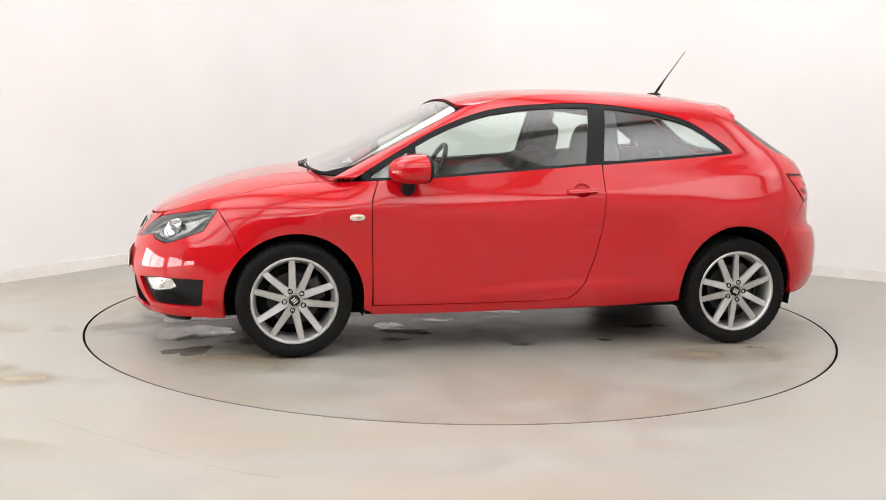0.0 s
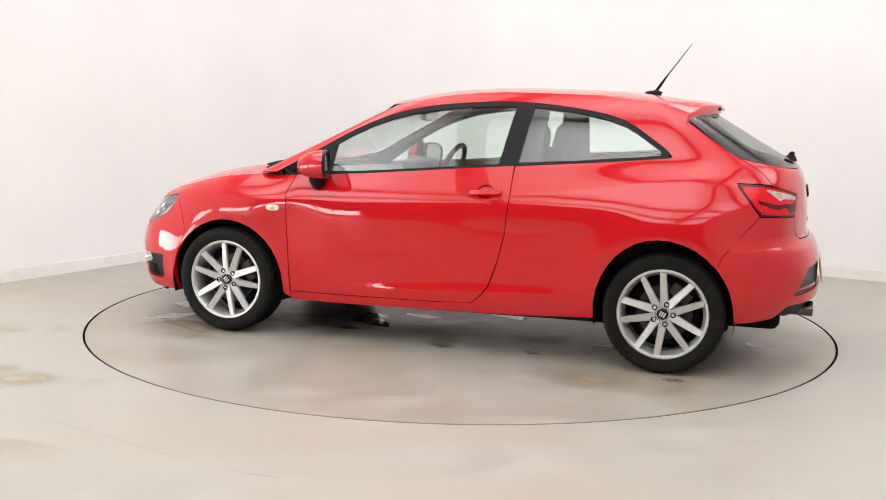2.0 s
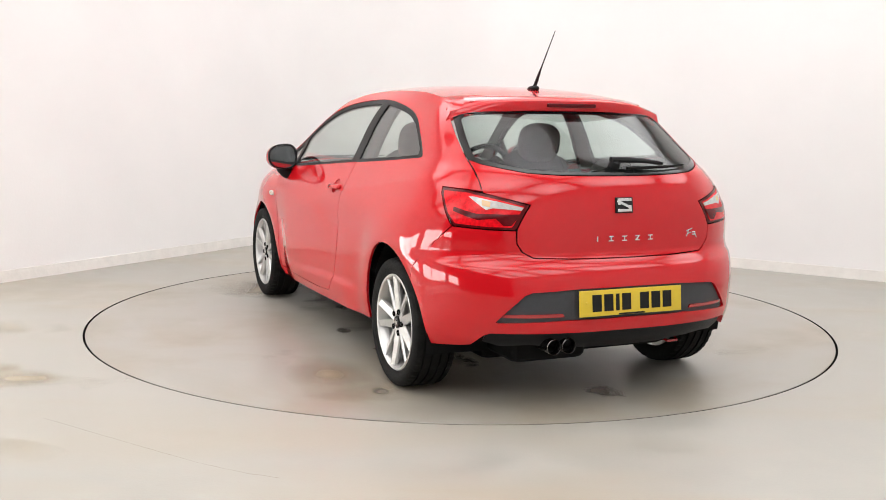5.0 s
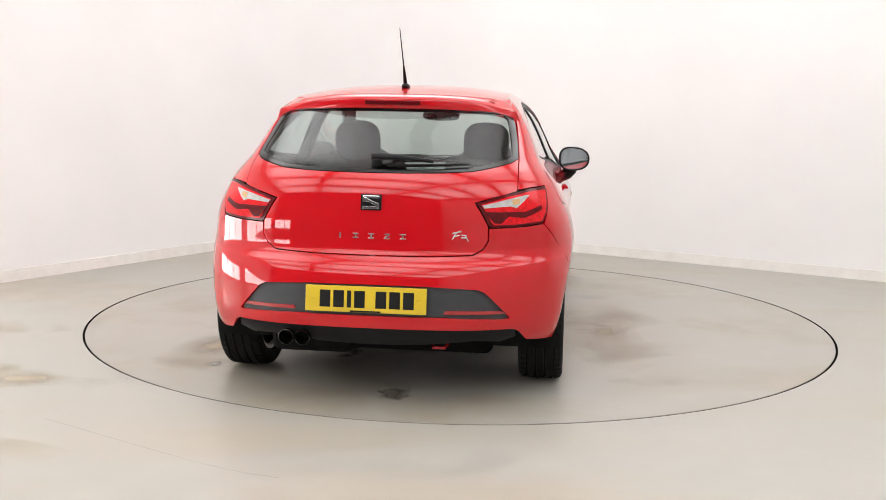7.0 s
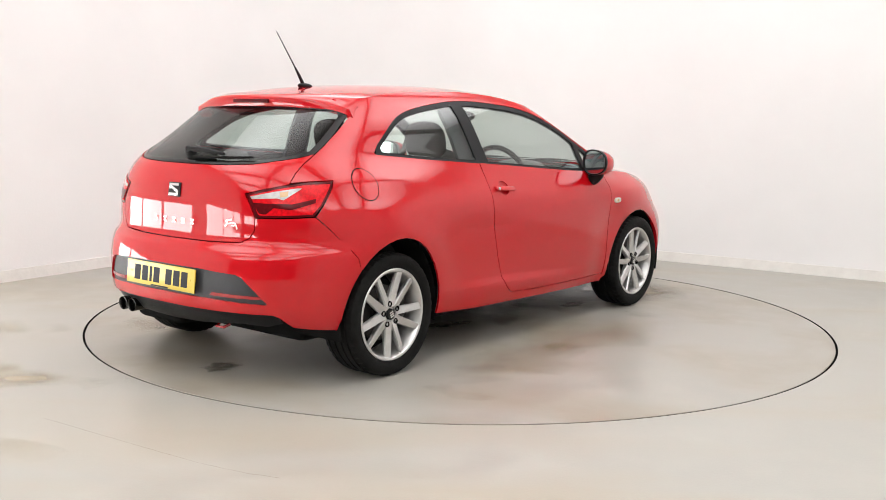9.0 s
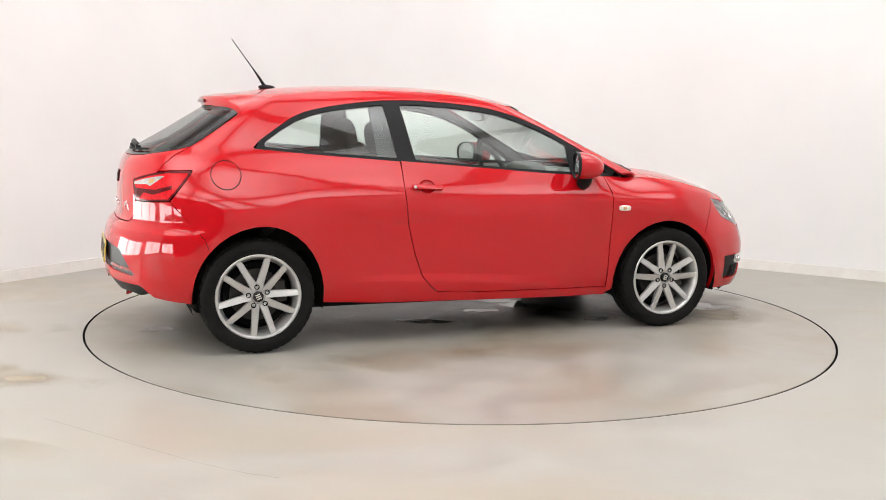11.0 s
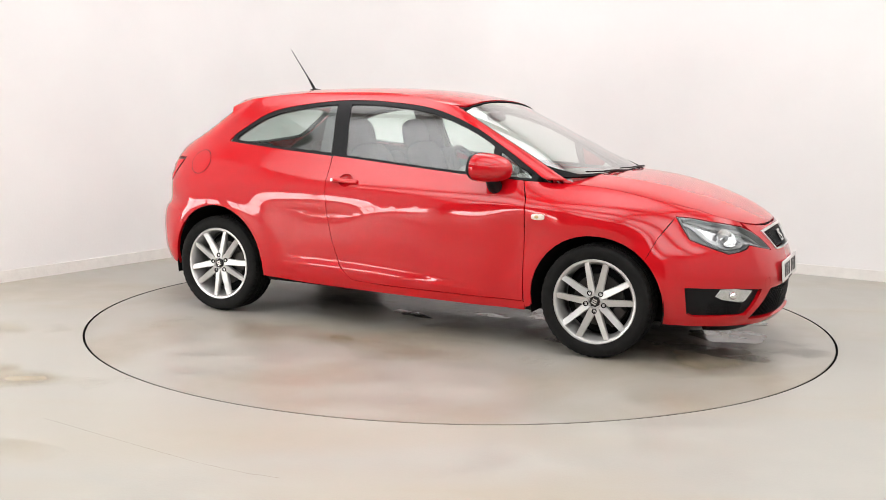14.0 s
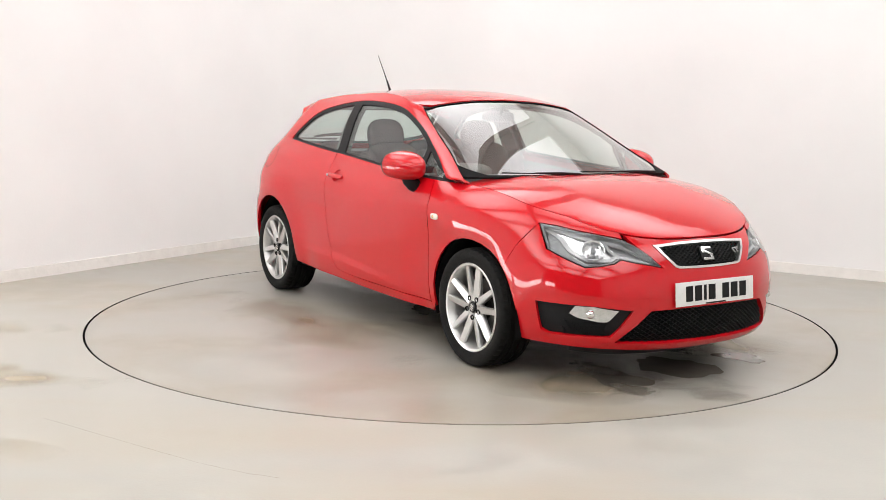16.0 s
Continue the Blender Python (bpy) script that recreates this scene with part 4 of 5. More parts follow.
    panel("rear_window_border", M_GLOSSBLACK, CAR, REAR, full, (0.06, 0.02), holes=(inner,), label= "black rear window edge", lift=-0.002)
    panel("rear_window", M_BACK, CAR, REAR, full, (0.08, 0.03), "tinted rear window glass", depth=0, lift=-0.004).visible_shadow = False


build_body()
DOORS = build_doors()
build_glass(DOORS)


# ---- nose and tail ----
def both(half):
    """A closed outline from its left half, which starts and ends on the middle line."""
    return half + [(math.pi - u, v) for u, v in half[-2:0:-1]]


def flip(outline):
    return [(math.pi - u, v) for u, v in outline]


def fe(*pts):
    return [FRONT.from_end(y, z) for y, z in pts]


def fs(*pts):
    return [FRONT.from_side(x, z) for x, z in pts]


def re(*pts):
    return [REAR.from_end(y, z) for y, z in pts]


def rs(*pts):
    return [REAR.from_side(x, z) for x, z in pts]


def bonnet_lip(y):
    return bonnet_top(nose_line(y), y).z


HEAD_TOP = [(0.640, 0.757), (0.587, 0.740), (0.530, 0.728), (0.470, 0.715), (0.430, 0.705)]
HEAD = fs((2.852, 0.765)) + fe(*HEAD_TOP, (0.385, 0.680), (0.340, 0.640), (0.290, 0.586), (0.345, 0.596), (0.407, 0.607), (0.473, 0.622), (0.505, 0.604), (0.560, 0.592), (0.612, 0.586), (0.635, 0.600)) + fs((2.93, 0.655))
FOG = fs((2.925, 0.412)) + fe((0.60, 0.408), (0.445, 0.390), (0.50, 0.30), (0.525, 0.262)) + fs((2.965, 0.258), (2.935, 0.275))
GRILLE = both(fe((0, 0.690), (0.15, 0.688), (0.298, 0.679), (0.275, 0.645), (0.215, 0.580), (0.195, 0.574), (0.10, 0.571), (0, 0.570)))
GRILLE_IN = both(fe((0, 0.680), (0.15, 0.678), (0.274, 0.670), (0.256, 0.641), (0.206, 0.588), (0.190, 0.5835), (0.10, 0.581), (0, 0.580)))
INTAKE = both(fe((0, 0.395), (0.2, 0.393), (0.365, 0.388), (0.43, 0.32), (0.505, 0.236), (0.35, 0.230), (0.15, 0.226), (0, 0.225)))
TAILLAMP = re((0.440, 0.895), (0.50, 0.911), (0.57, 0.932), (0.66, 0.952)) + rs((-0.322, 0.957), (-0.333, 0.93), (-0.395, 0.855), (-0.438, 0.803)) + re((0.60, 0.794), (0.507, 0.792), (0.495, 0.80), (0.462, 0.862))
INSERT = both(re((0, 0.551), (0.25, 0.549), (0.46, 0.536), (0.49, 0.524), (0.596, 0.408), (0.585, 0.403), (0.3, 0.416), (0, 0.418)))


def flat_box(bm, skin, u, v, size, lift, turn=0.0, bevel=0.0):
    """A small slab laid on the skin: size along, up and out."""
    e = 1e-3
    c = skin(u, v)
    a = (skin(u + e, v) - skin(u - e, v)).normalized()
    n = a.cross((skin(u, v + e) - skin(u, v - e)).normalized()).normalized()
    if n.dot(c - Vector((1.3, 0, 0.6))) < 0:
        n = -n
    if n.x > 0.5 and a.y < 0 or n.x < -0.5 and a.y > 0:
        a = -a
    up = n.cross(a)
    if up.z < 0:
        up, a = -up, -a
    m = Matrix((a, up, n)).transposed().to_4x4()
    m.translation = c + n * lift
    return box(bm, (-size[0] / 2, -size[1] / 2, 0), (size[0] / 2, size[1] / 2, size[2]), bevel, m @ Matrix.Rotation(turn, 4, "Z"))


def mesh_bars(bm, skin, loop, pitch, width_, lift, slope=0.6):
    """A lattice of crossing slanted bars laid inside a closed outline on the skin."""
    q = [skin(u, v) for u, v in loop]
    us = [p[0] for p in loop]
    v0, v1 = min(p[1] for p in loop), max(p[1] for p in loop)
    y0, y1 = min(p.y for p in q), max(p.y for p in q)
    ring = [[(p.y, p.z) for p in q]]
    n = int((y1 - y0 + (v1 - v0) / slope) / pitch) + 2
    for s in (1, -1):
        for k in range(-2, n + 2):
            run = []
            steps = 26
            for i in range(steps + 1):
                z = v0 + (v1 - v0) * i / steps
                y = (y0 + k * pitch - (z - v0) / slope) if s > 0 else (y0 - (v1 - v0) / slope + k * pitch + (z - v0) / slope)
                ok = bool(inside(np.array([y]), np.array([z]), ring)[0])
                if ok:
                    c = skin(*FRONT.from_end(y, z))
                    run.append(Vector((c.x + lift, c.y, c.z)))
                if (not ok or i == steps) and len(run) > 1:
                    rows = []
                    for c in run:
                        rows.append([bm.verts.new(c + Vector((dx, dy, 0))) for dx, dy in ((-0.006, -width_ / 2), (0.003, -width_ / 2), (0.003, width_ / 2), (-0.006, width_ / 2))])
                    for r0, r1 in zip(rows, rows[1:]):
                        for j in range(4):
                            bm.faces.new((r0[j], r1[j], r1[(j + 1) % 4], r0[(j + 1) % 4]))
                    run = []
                elif not ok:
                    run = []


def emblem(name, parent, skin, u, v, w, h, lift, tile):
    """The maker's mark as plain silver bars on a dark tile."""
    bm = bmesh.new()
    flat_box(bm, skin, u, v, (w, h, 0.006), lift, bevel=0.0025)
    t = part(name, bm, tile, parent)
    bm = bmesh.new()
    for k, (dx, dz, ww, hh, turn) in enumerate(((0.0, 0.33, 0.80, 0.17, 0), (0.0, -0.33, 0.80, 0.17, 0), (-0.04, 0.06, 0.80, 0.17, -0.42), (-0.30, 0.16, 0.18, 0.30, 0), (0.30, -0.16, 0.18, 0.30, 0))):
        c = skin(u, v)
        e = 1e-3
        uu = skin.from_end(c.y + dx * w * (-1 if skin is REAR else 1), v + dz * h)
        flat_box(bm, skin, uu[0], uu[1], (ww * w, hh * h, 0.004), lift + 0.006, turn=turn, bevel=0.001)
    part("emblem_mark", bm, M_CHROME, parent, "bright chrome bars")
    return t


def plate(parent, centre, w, h, tilt, face, front):
    """A number plate with its characters as plain black bars."""
    m = Matrix.Translation(centre) @ Matrix.Rotation(radians(90 if front else -90), 4, "Z") @ Matrix.Rotation(radians(90 - tilt), 4, "X")
    bm = bmesh.new()
    box(bm, (-w / 2, -h / 2, 0), (w / 2, h / 2, 0.006), 0.002, m)
    p = part("number_plate", bm, face, parent, "yellow number plate" if not front else "white number plate")
    x = -0.198
    for k in range(7):
        if k == 4:
            x += 0.033
        bm = bmesh.new()
        wide = 0.018 if k == 2 else 0.046
        box(bm, (x, -0.036, 0.006), (x + wide, 0.036, 0.0068), 0.0, m)
        part("bar", bm, M_INK, p, smooth=False)
        x += wide + 0.013
    for s in (-1, 1):
        bm = bmesh.new()
        box(bm, (s * 0.225 - 0.006, -0.004, 0.006), (s * 0.225 + 0.006, 0.008, 0.0085), 0.002, m)
        part("screw_cap", bm, face, p)
    bm = bmesh.new()
    box(bm, (-0.066, -h / 2 + 0.001, 0.006), (0.066, -h / 2 + 0.008, 0.0066), 0.0, m)
    part("maker_strip", bm, M_INK, p, smooth=False)
    return p


def build_nose():
    top = fe(*[(y, bonnet_lip(y) - 0.005) for y in (0.0, 0.1, 0.2, 0.30, 0.36, 0.41)])
    half = top + fe((0.378, 0.675), (0.334, 0.635), (0.279, 0.578), (0.345, 0.591), (0.407, 0.602), (0.473, 0.617), (0.503, 0.599), (0.560, 0.587), (0.615, 0.580), (0.640, 0.594)) + fs((2.925, 0.652), (2.8475, 0.764), (2.7815, 0.6575))
    half += fs(*FRONT_ARCH_BUMPER) + fs((2.83, 0.212), (2.95, 0.207)) + fe((0.50, 0.202), (0.3, 0.195), (0.12, 0.19), (0, 0.19))
    bumper = panel("front_bumper", M_RED, CAR, FRONT, both(half), (0.035, 0.022), "red front bumper", holes=(GRILLE, INTAKE, FOG, flip(FOG)), depth=0.022)
    panel("bumper_lip", M_BLACK, bumper, FRONT, both(fe((0, 0.20), (0.3, 0.20), (0.5, 0.205), (0.62, 0.21), (0.62, 0.16), (0.5, 0.145), (0.3, 0.14), (0, 0.14))), (0.06, 0.03), "black lower lip", lift=-0.02, depth=0.05)
    panel("crash_shell", M_UNDER, bumper, FRONT, both(fe((0, 0.70), (0.3, 0.69), (0.42, 0.66), (0.6, 0.55)) + fs((2.86, 0.5), (2.86, 0.23)) + fe((0.4, 0.2), (0, 0.2))), (0.10, 0.06), lift=-0.07, depth=0)
    # upper grille
    grille = panel("grille", M_SATIN, CAR, FRONT, GRILLE, (0.03, 0.02), "black honeycomb grille in a satin chrome frame", holes=(GRILLE_IN,), lift=0.004, depth=0.025)
    bm = bmesh.new()
    mesh_bars(bm, FRONT, GRILLE_IN, 0.030, 0.0055, -0.012)
    part("grille_mesh", bm, M_BLACK, grille, "black honeycomb mesh", smooth=False)
    emblem("emblem", grille, FRONT, *FRONT.from_end(0.0, 0.632), 0.082, 0.072, -0.004, M_GLOSSBLACK)
    bm = bmesh.new()
    for dy, wz in ((0.198, 0.030), (0.222, 0.026)):
        flat_box(bm, FRONT, *FRONT.from_end(dy, 0.635), (0.006, wz, 0.004), -0.004, turn=0.5)
        flat_box(bm, FRONT, *FRONT.from_end(dy + 0.008, 0.646), (0.020, 0.005, 0.004), -0.004)
    part("trim_badge", bm, M_CHROME, grille, "small chrome trim badge", smooth=False)
    # lower intake
    bm = bmesh.new()
    mesh_bars(bm, FRONT, INTAKE, 0.034, 0.0065, -0.022)
    part("intake_mesh", bm, M_BLACK, bumper, "black honeycomb intake mesh", smooth=False)
    # fog lamps
    for s in (1, -1):
        f = (lambda o: o) if s == 1 else flip
        pocket = panel("fog_lamp", M_BLACK, CAR, FRONT, f(FOG), (0.05, 0.03), "black fog lamp pocket", lift=-0.020, depth=0)
        lamp = fe((0.66, 0.402), (0.60, 0.402), (0.505, 0.386), (0.54, 0.338), (0.56, 0.328), (0.65, 0.347), (0.675, 0.365))
        panel("reflector", M_REFLECT, pocket, FRONT, f(lamp), (0.012, 0.010), "bright fog lamp reflector", lift=-0.014, depth=0.005)
        bm = bmesh.new()
        c = FRONT(*f(fe((0.60, 0.368)))[0])
        bmesh.ops.create_uvsphere(bm, u_segments=16, v_segments=10, radius=0.021, matrix=Matrix.Translation(c - Vector((0.018, 0, 0))))
        part("bulb", bm, M_CHROME, pocket)
        panel("lens", M_LENS, pocket, FRONT, f(lamp), (0.05, 0.04), "clear lens", lift=-0.005, depth=0).visible_shadow = False
        bm = bmesh.new()
        for k in range(8):
            for j in range(4):
                y, z = 0.555 + 0.017 * k + (0.008 if j % 2 else 0), 0.270 + 0.018 * j
                if z < 0.335:
                    u = f(fe((y, z)))[0]
                    flat_box(bm, FRONT, *u, (0.006, 0.020, 0.006), -0.018, turn=0.8)
                    flat_box(bm, FRONT, *u, (0.006, 0.020, 0.006), -0.018, turn=-0.8)
        part("pocket_mesh", bm, M_BLACK, pocket, smooth=False)
        # towing eye cover ring
    bm = bmesh.new()
    c = FRONT(*FRONT.from_end(-0.40, 0.425))
    ring = lathe(bm, [(0.026, 0.0005), (0.0275, 0.0012), (0.029, 0.0005)], 28, "x")
    n = (FRONT(*FRONT.from_end(-0.41, 0.425)) - FRONT(*FRONT.from_end(-0.39, 0.425)))
    rot = Matrix.Rotation(math.atan2(-n.x, -n.y) - 0.0, 4, "Z")
    for v in bm.verts:
        v.co = c + rot.inverted() @ v.co
    part("tow_cover", bm, M_RED, bumper, "round towing eye cover")
    plate(CAR, Vector((3.327, 0.004, 0.459)), 0.52, 0.112, 5.0, M_WHITE, True)
    # headlamps
    for s in (1, -1):
        f = (lambda o: o) if s == 1 else flip
        lamp = panel("headlamp", M_LAMPDARK, CAR, FRONT, f(HEAD), (0.03, 0.02), "clear headlamp with chrome reflector", lift=-0.055, depth=0)
        inner = fe((0.652, 0.735), (0.62, 0.732), (0.56, 0.718), (0.475, 0.702), (0.470, 0.668), (0.462, 0.640), (0.52, 0.618), (0.60, 0.606), (0.640, 0.640))
        panel("reflector", M_REFLECT, lamp, FRONT, f(inner), (0.012, 0.010), "faceted bright reflector", lift=-0.050, depth=0.004)
        here = f(fe((0.560, 0.668)))[0]
        c = FRONT(*here)
        out = (FRONT(here[0] + 0.01, here[1]) - FRONT(here[0] - 0.01, here[1])).cross(FRONT(here[0], here[1] + 0.01) - FRONT(here[0], here[1] - 0.01)).normalized()
        out = out if out.x > 0 else -out
        aim = Vector((1, 0, 0)).rotation_difference(out).to_matrix()
        bm = bmesh.new()
        lathe(bm, [(0.008, -0.052), (0.022, -0.050), (0.036, -0.043), (0.045, -0.033), (0.051, -0.020), (0.054, -0.019), (0.054, -0.030)], 36, "x")
        for v in bm.verts:
            v.co = c + aim @ v.co
        part("bowl", bm, M_REFLECT, lamp, "round chrome reflector bowl", angle=60)
        bm = bmesh.new()
        rings = lathe(bm, [(0.013, -0.052), (0.013, -0.024), (0.010, -0.019), (0.004, -0.017)], 20, "x")
        disc(bm, rings[-1])
        for v in bm.verts:
            v.co = c + aim @ v.co
        part("bulb", bm, M_LAMPRIM, lamp, "small dark bulb cap")
        divider = fe((0.504, 0.708), (0.490, 0.705), (0.487, 0.668), (0.462, 0.646), (0.478, 0.643), (0.500, 0.668))
        panel("divider", M_STRIP, lamp, FRONT, f(divider), (0.02, 0.015), "pale divider bar", lift=-0.032, depth=0.012)
        strip = fs((2.868, 0.745)) + fe((0.655, 0.715), (0.648, 0.66), (0.60, 0.615), (0.51, 0.618), (0.475, 0.636), (0.41, 0.622), (0.33, 0.602), (0.33, 0.612), (0.405, 0.635), (0.475, 0.652), (0.515, 0.632), (0.592, 0.630), (0.63, 0.672), (0.635, 0.715)) + fs((2.885, 0.748))
        panel("light_strip", M_STRIP, lamp, FRONT, f(strip), (0.03, 0.02), "pale daytime running light strip", lift=-0.030, depth=0.015)
        brow = fs((2.87, 0.757)) + fe(*[(y, z - 0.006) for y, z in HEAD_TOP], (0.385, 0.668), (0.30, 0.594), (0.315, 0.612), (0.40, 0.672), (0.43, 0.685), (0.50, 0.700), (0.60, 0.722)) 
        panel("brow", M_HOUSING, lamp, FRONT, f(brow), (0.03, 0.02), lift=-0.034, depth=0.012)
        panel("rim", M_LAMPRIM, lamp, FRONT, f(HEAD), (0.03, 0.02), "grey lamp rim", lift=-0.003, depth=0.05,
              holes=(f(fs((2.872, 0.752)) + fe(*[(y, z - 0.004) for y, z in HEAD_TOP], (0.385, 0.675), (0.341, 0.637), (0.298, 0.590), (0.345, 0.600), (0.407, 0.611), (0.474, 0.627), (0.506, 0.608), (0.560, 0.596), (0.610, 0.590), (0.630, 0.603)) + fs((2.934, 0.658))),))
        panel("lens", M_LENS, lamp, FRONT, f(HEAD), (0.04, 0.03), "clear lens", lift=-0.001, depth=0).visible_shadow = False


def build_tail():
    half = re((0, 1.014), (0.15, 1.015), (0.3, 1.018), (0.42, 1.025), (0.57, 1.057), (0.600, 1.074), (0.603, 1.03), (0.605, 0.99), (0.605, 0.944), (0.50, 0.916), (0.432, 0.898), (0.457, 0.86), (0.492, 0.795), (0.492, 0.735), (0.470, 0.70), (0.43, 0.677), (0.25, 0.671), (0, 0.669))
    gate = panel("tailgate", M_RED, CAR, REAR, both(half), (0.035, 0.02), "red tailgate")
    # chrome lettering as plain bars, trim badge and emblem
    for k in range(5):
        bm = bmesh.new()
        y = 0.138 - 0.068 * k
        u = REAR.from_end(y, 0.749)
        if k == 0:
            flat_box(bm, REAR, *u, (0.007, 0.022, 0.004), 0.0, bevel=0.001)
        else:
            flat_box(bm, REAR, *REAR.from_end(y, 0.758), (0.026, 0.005, 0.004), 0.0, bevel=0.001)
            flat_box(bm, REAR, *REAR.from_end(y, 0.740), (0.026, 0.005, 0.004), 0.0, bevel=0.001)
            flat_box(bm, REAR, *REAR.from_end(y, 0.749), (0.006, 0.020, 0.004), 0.0, turn=(0.0, 0.0, 0.0, -0.9, 0.0)[k], bevel=0.001)
        part("name_bar", bm, M_CHROME, gate, "small chrome bar mark", smooth=False)
    bm = bmesh.new()
    for y, z, w, h, t in ((0.362 + 0.0, 0.772, 0.040, 0.006, 0.25), (0.362, 0.757, 0.026, 0.005, 0.25), (0.352, 0.757, 0.006, 0.034, -0.5), (0.392, 0.760, 0.024, 0.005, 0.0), (0.392, 0.749, 0.024, 0.005, 0.0), (0.404, 0.747, 0.005, 0.03, 0.5)):
        flat_box(bm, REAR, *REAR.from_end(-y, z), (w, h, 0.004), 0.0, turn=t, bevel=0.001)
    part("trim_badge", bm, M_CHROME, gate, "small chrome trim badge", smooth=False)
    emblem("emblem", gate, REAR, *REAR.from_end(0.005, 0.892), 0.090, 0.068, 0.0, M_GLOSSBLACK)
    # rear bumper
    half = re((0, 0.664), (0.25, 0.666), (0.432, 0.672), (0.474, 0.696), (0.497, 0.733), (0.498, 0.787), (0.60, 0.789)) + rs((-0.433, 0.798), (-0.3475, 0.70), (-0.2722, 0.6090))
    half += rs(*REAR_ARCH_BUMPER) + rs((-0.36, 0.278)) + re((0.70, 0.290), (0.665, 0.298), (0.632, 0.345), (0.61, 0.358), (0.3, 0.362), (0, 0.363))
    bumper = panel("rear_bumper", M_RED, CAR, REAR, both(half), (0.035, 0.02), "red rear bumper", holes=(INSERT,), depth=0.02)
    ins = panel("bumper_insert", M_GREYPLASTIC, bumper, REAR, INSERT, (0.05, 0.03), "charcoal plate panel", lift=-0.012, depth=0)
    for s in (1, -1):
        f = (lambda o: o) if s == 1 else flip
        strip = re((0.578, 0.427), (0.565, 0.440), (0.33, 0.446), (0.32, 0.431), (0.45, 0.428))
        panel("rear_reflector", M_REDREF, bumper, REAR, f(strip), (0.05, 0.02), "thin red reflector strip", lift=-0.005, depth=0.006)
    plate(CAR, Vector((-0.733, 0.008, 0.487)), 0.52, 0.111, 6.0, M_YELLOW, False)
    diff = both(re((0, 0.372), (0.3, 0.371), (0.60, 0.366), (0.625, 0.345), (0.63, 0.305), (0.56, 0.282), (0.45, 0.292), (0.2, 0.270), (0, 0.265)))
    panel("diffuser", M_BLACK, bumper, REAR, diff, (0.06, 0.03), "black lower diffuser", lift=-0.018, depth=0.04)
    # twin exhaust tips
    for y in (0.365, 0.292):
        bm = bmesh.new()
        lathe(bm, [(0.031, -0.545), (0.0325, -0.685), (0.034, -0.703), (0.032, -0.706), (0.0285, -0.700), (0.028, -0.675)], 28, "x")
        for v in bm.verts:
            v.co += Vector((0, y, 0.303))
        part("exhaust_tip", bm, M_EXHAUST, CAR, "round chrome exhaust tip")
        bm = bmesh.new()
        lathe(bm, [(0.0285, -0.690), (0.027, -0.60), (0.001, -0.60)], 28, "x")
        for v in bm.verts:
            v.co += Vector((0, y, 0.303))
        part("exhaust_bore", bm, M_UNDER, CAR)
    bm = bmesh.new()
    box(bm, (-0.55, 0.10, 0.20), (-0.25, 0.48, 0.34), 0.05)
    part("silencer", bm, M_UNDER, CAR, "dark exhaust silencer")
    bm = bmesh.new()
    tube(bm, [(-0.60, -0.26, 0.280), (-0.63, -0.27, 0.268), (-0.63, -0.32, 0.268), (-0.60, -0.33, 0.280)], 0.007)
    part("tow_eye", bm, M_REDREF, CAR, "red rear towing eye")
    # tail lamps
    for s in (1, -1):
        f = (lambda o: o) if s == 1 else flip
        lamp = panel("tail_lamp", M_TAILDARK, CAR, REAR, f(TAILLAMP), (0.025, 0.02), "dark-rimmed red tail lamp", lift=0.0, depth=0.03)
        lens = re((0.460, 0.889), (0.50, 0.900), (0.57, 0.920), (0.66, 0.941)) + rs((-0.338, 0.944), (-0.348, 0.926), (-0.405, 0.852), (-0.442, 0.812)) + re((0.60, 0.803), (0.517, 0.802), (0.507, 0.812), (0.476, 0.868))
        red = panel("red_lens", M_TAIL, lamp, REAR, f(lens), (0.025, 0.02), "red lens", lift=0.0025, depth=0.002)
        clear = re((0.464, 0.885), (0.56, 0.908), (0.640, 0.925), (0.655, 0.924), (0.628, 0.893), (0.606, 0.872), (0.58, 0.880), (0.53, 0.877), (0.474, 0.873))
        panel("clear_lens", M_TAILCLEAR, lamp, REAR, f(clear), (0.02, 0.015), "clear upper lens", lift=0.005, depth=0.002)
        amber = re((0.585, 0.906), (0.615, 0.912), (0.618, 0.890), (0.592, 0.884))
        panel("indicator_bulb", M_AMBER, lamp, REAR, f(amber), (0.02, 0.015), "amber bulb", lift=0.006, depth=0.001)
        dark = re((0.475, 0.858), (0.535, 0.856), (0.60, 0.856), (0.64, 0.855)) + rs((-0.415, 0.880), (-0.42, 0.862)) + re((0.640, 0.830), (0.575, 0.838), (0.545, 0.808), (0.516, 0.810))
        panel("dark_lens", M_TAILDARK, lamp, REAR, f(dark), (0.02, 0.015), "dark red chevron", lift=0.0045, depth=0.001)
    # roof spoiler
    bm = bmesh.new()
    n = 36
    rows = []
    for i in range(n + 1):
        side = -1 + 2 * i / n
        k = abs(side)
        y = side * 0.55
        xt = -0.180 + 0.125 * k ** 2.2
        zt = 1.342 - 0.052 * k ** 4
        xl = xt + 0.16 + 0.01 * k ** 4
        zl = roof_top(xl, min(k * 0.55, flank(xl, cant(xl)).y)).z + 0.0015 - 0.008 * ease((k - 0.86) / 0.14)
        h = 0.050 + 0.012 * k ** 6
        prof = [(xl, zl), (xl * 0.5 + xt * 0.5, (zl + zt) / 2 + 0.007), (xt + 0.02, zt + 0.004), (xt + 0.004, zt - 0.002), (xt, zt - 0.008), (xt + 0.010, zt - h), (xt + 0.022, zt - h - 0.004), (xt + 0.10, zt - h - 0.004), (xl + 0.02, zl - 0.06)]
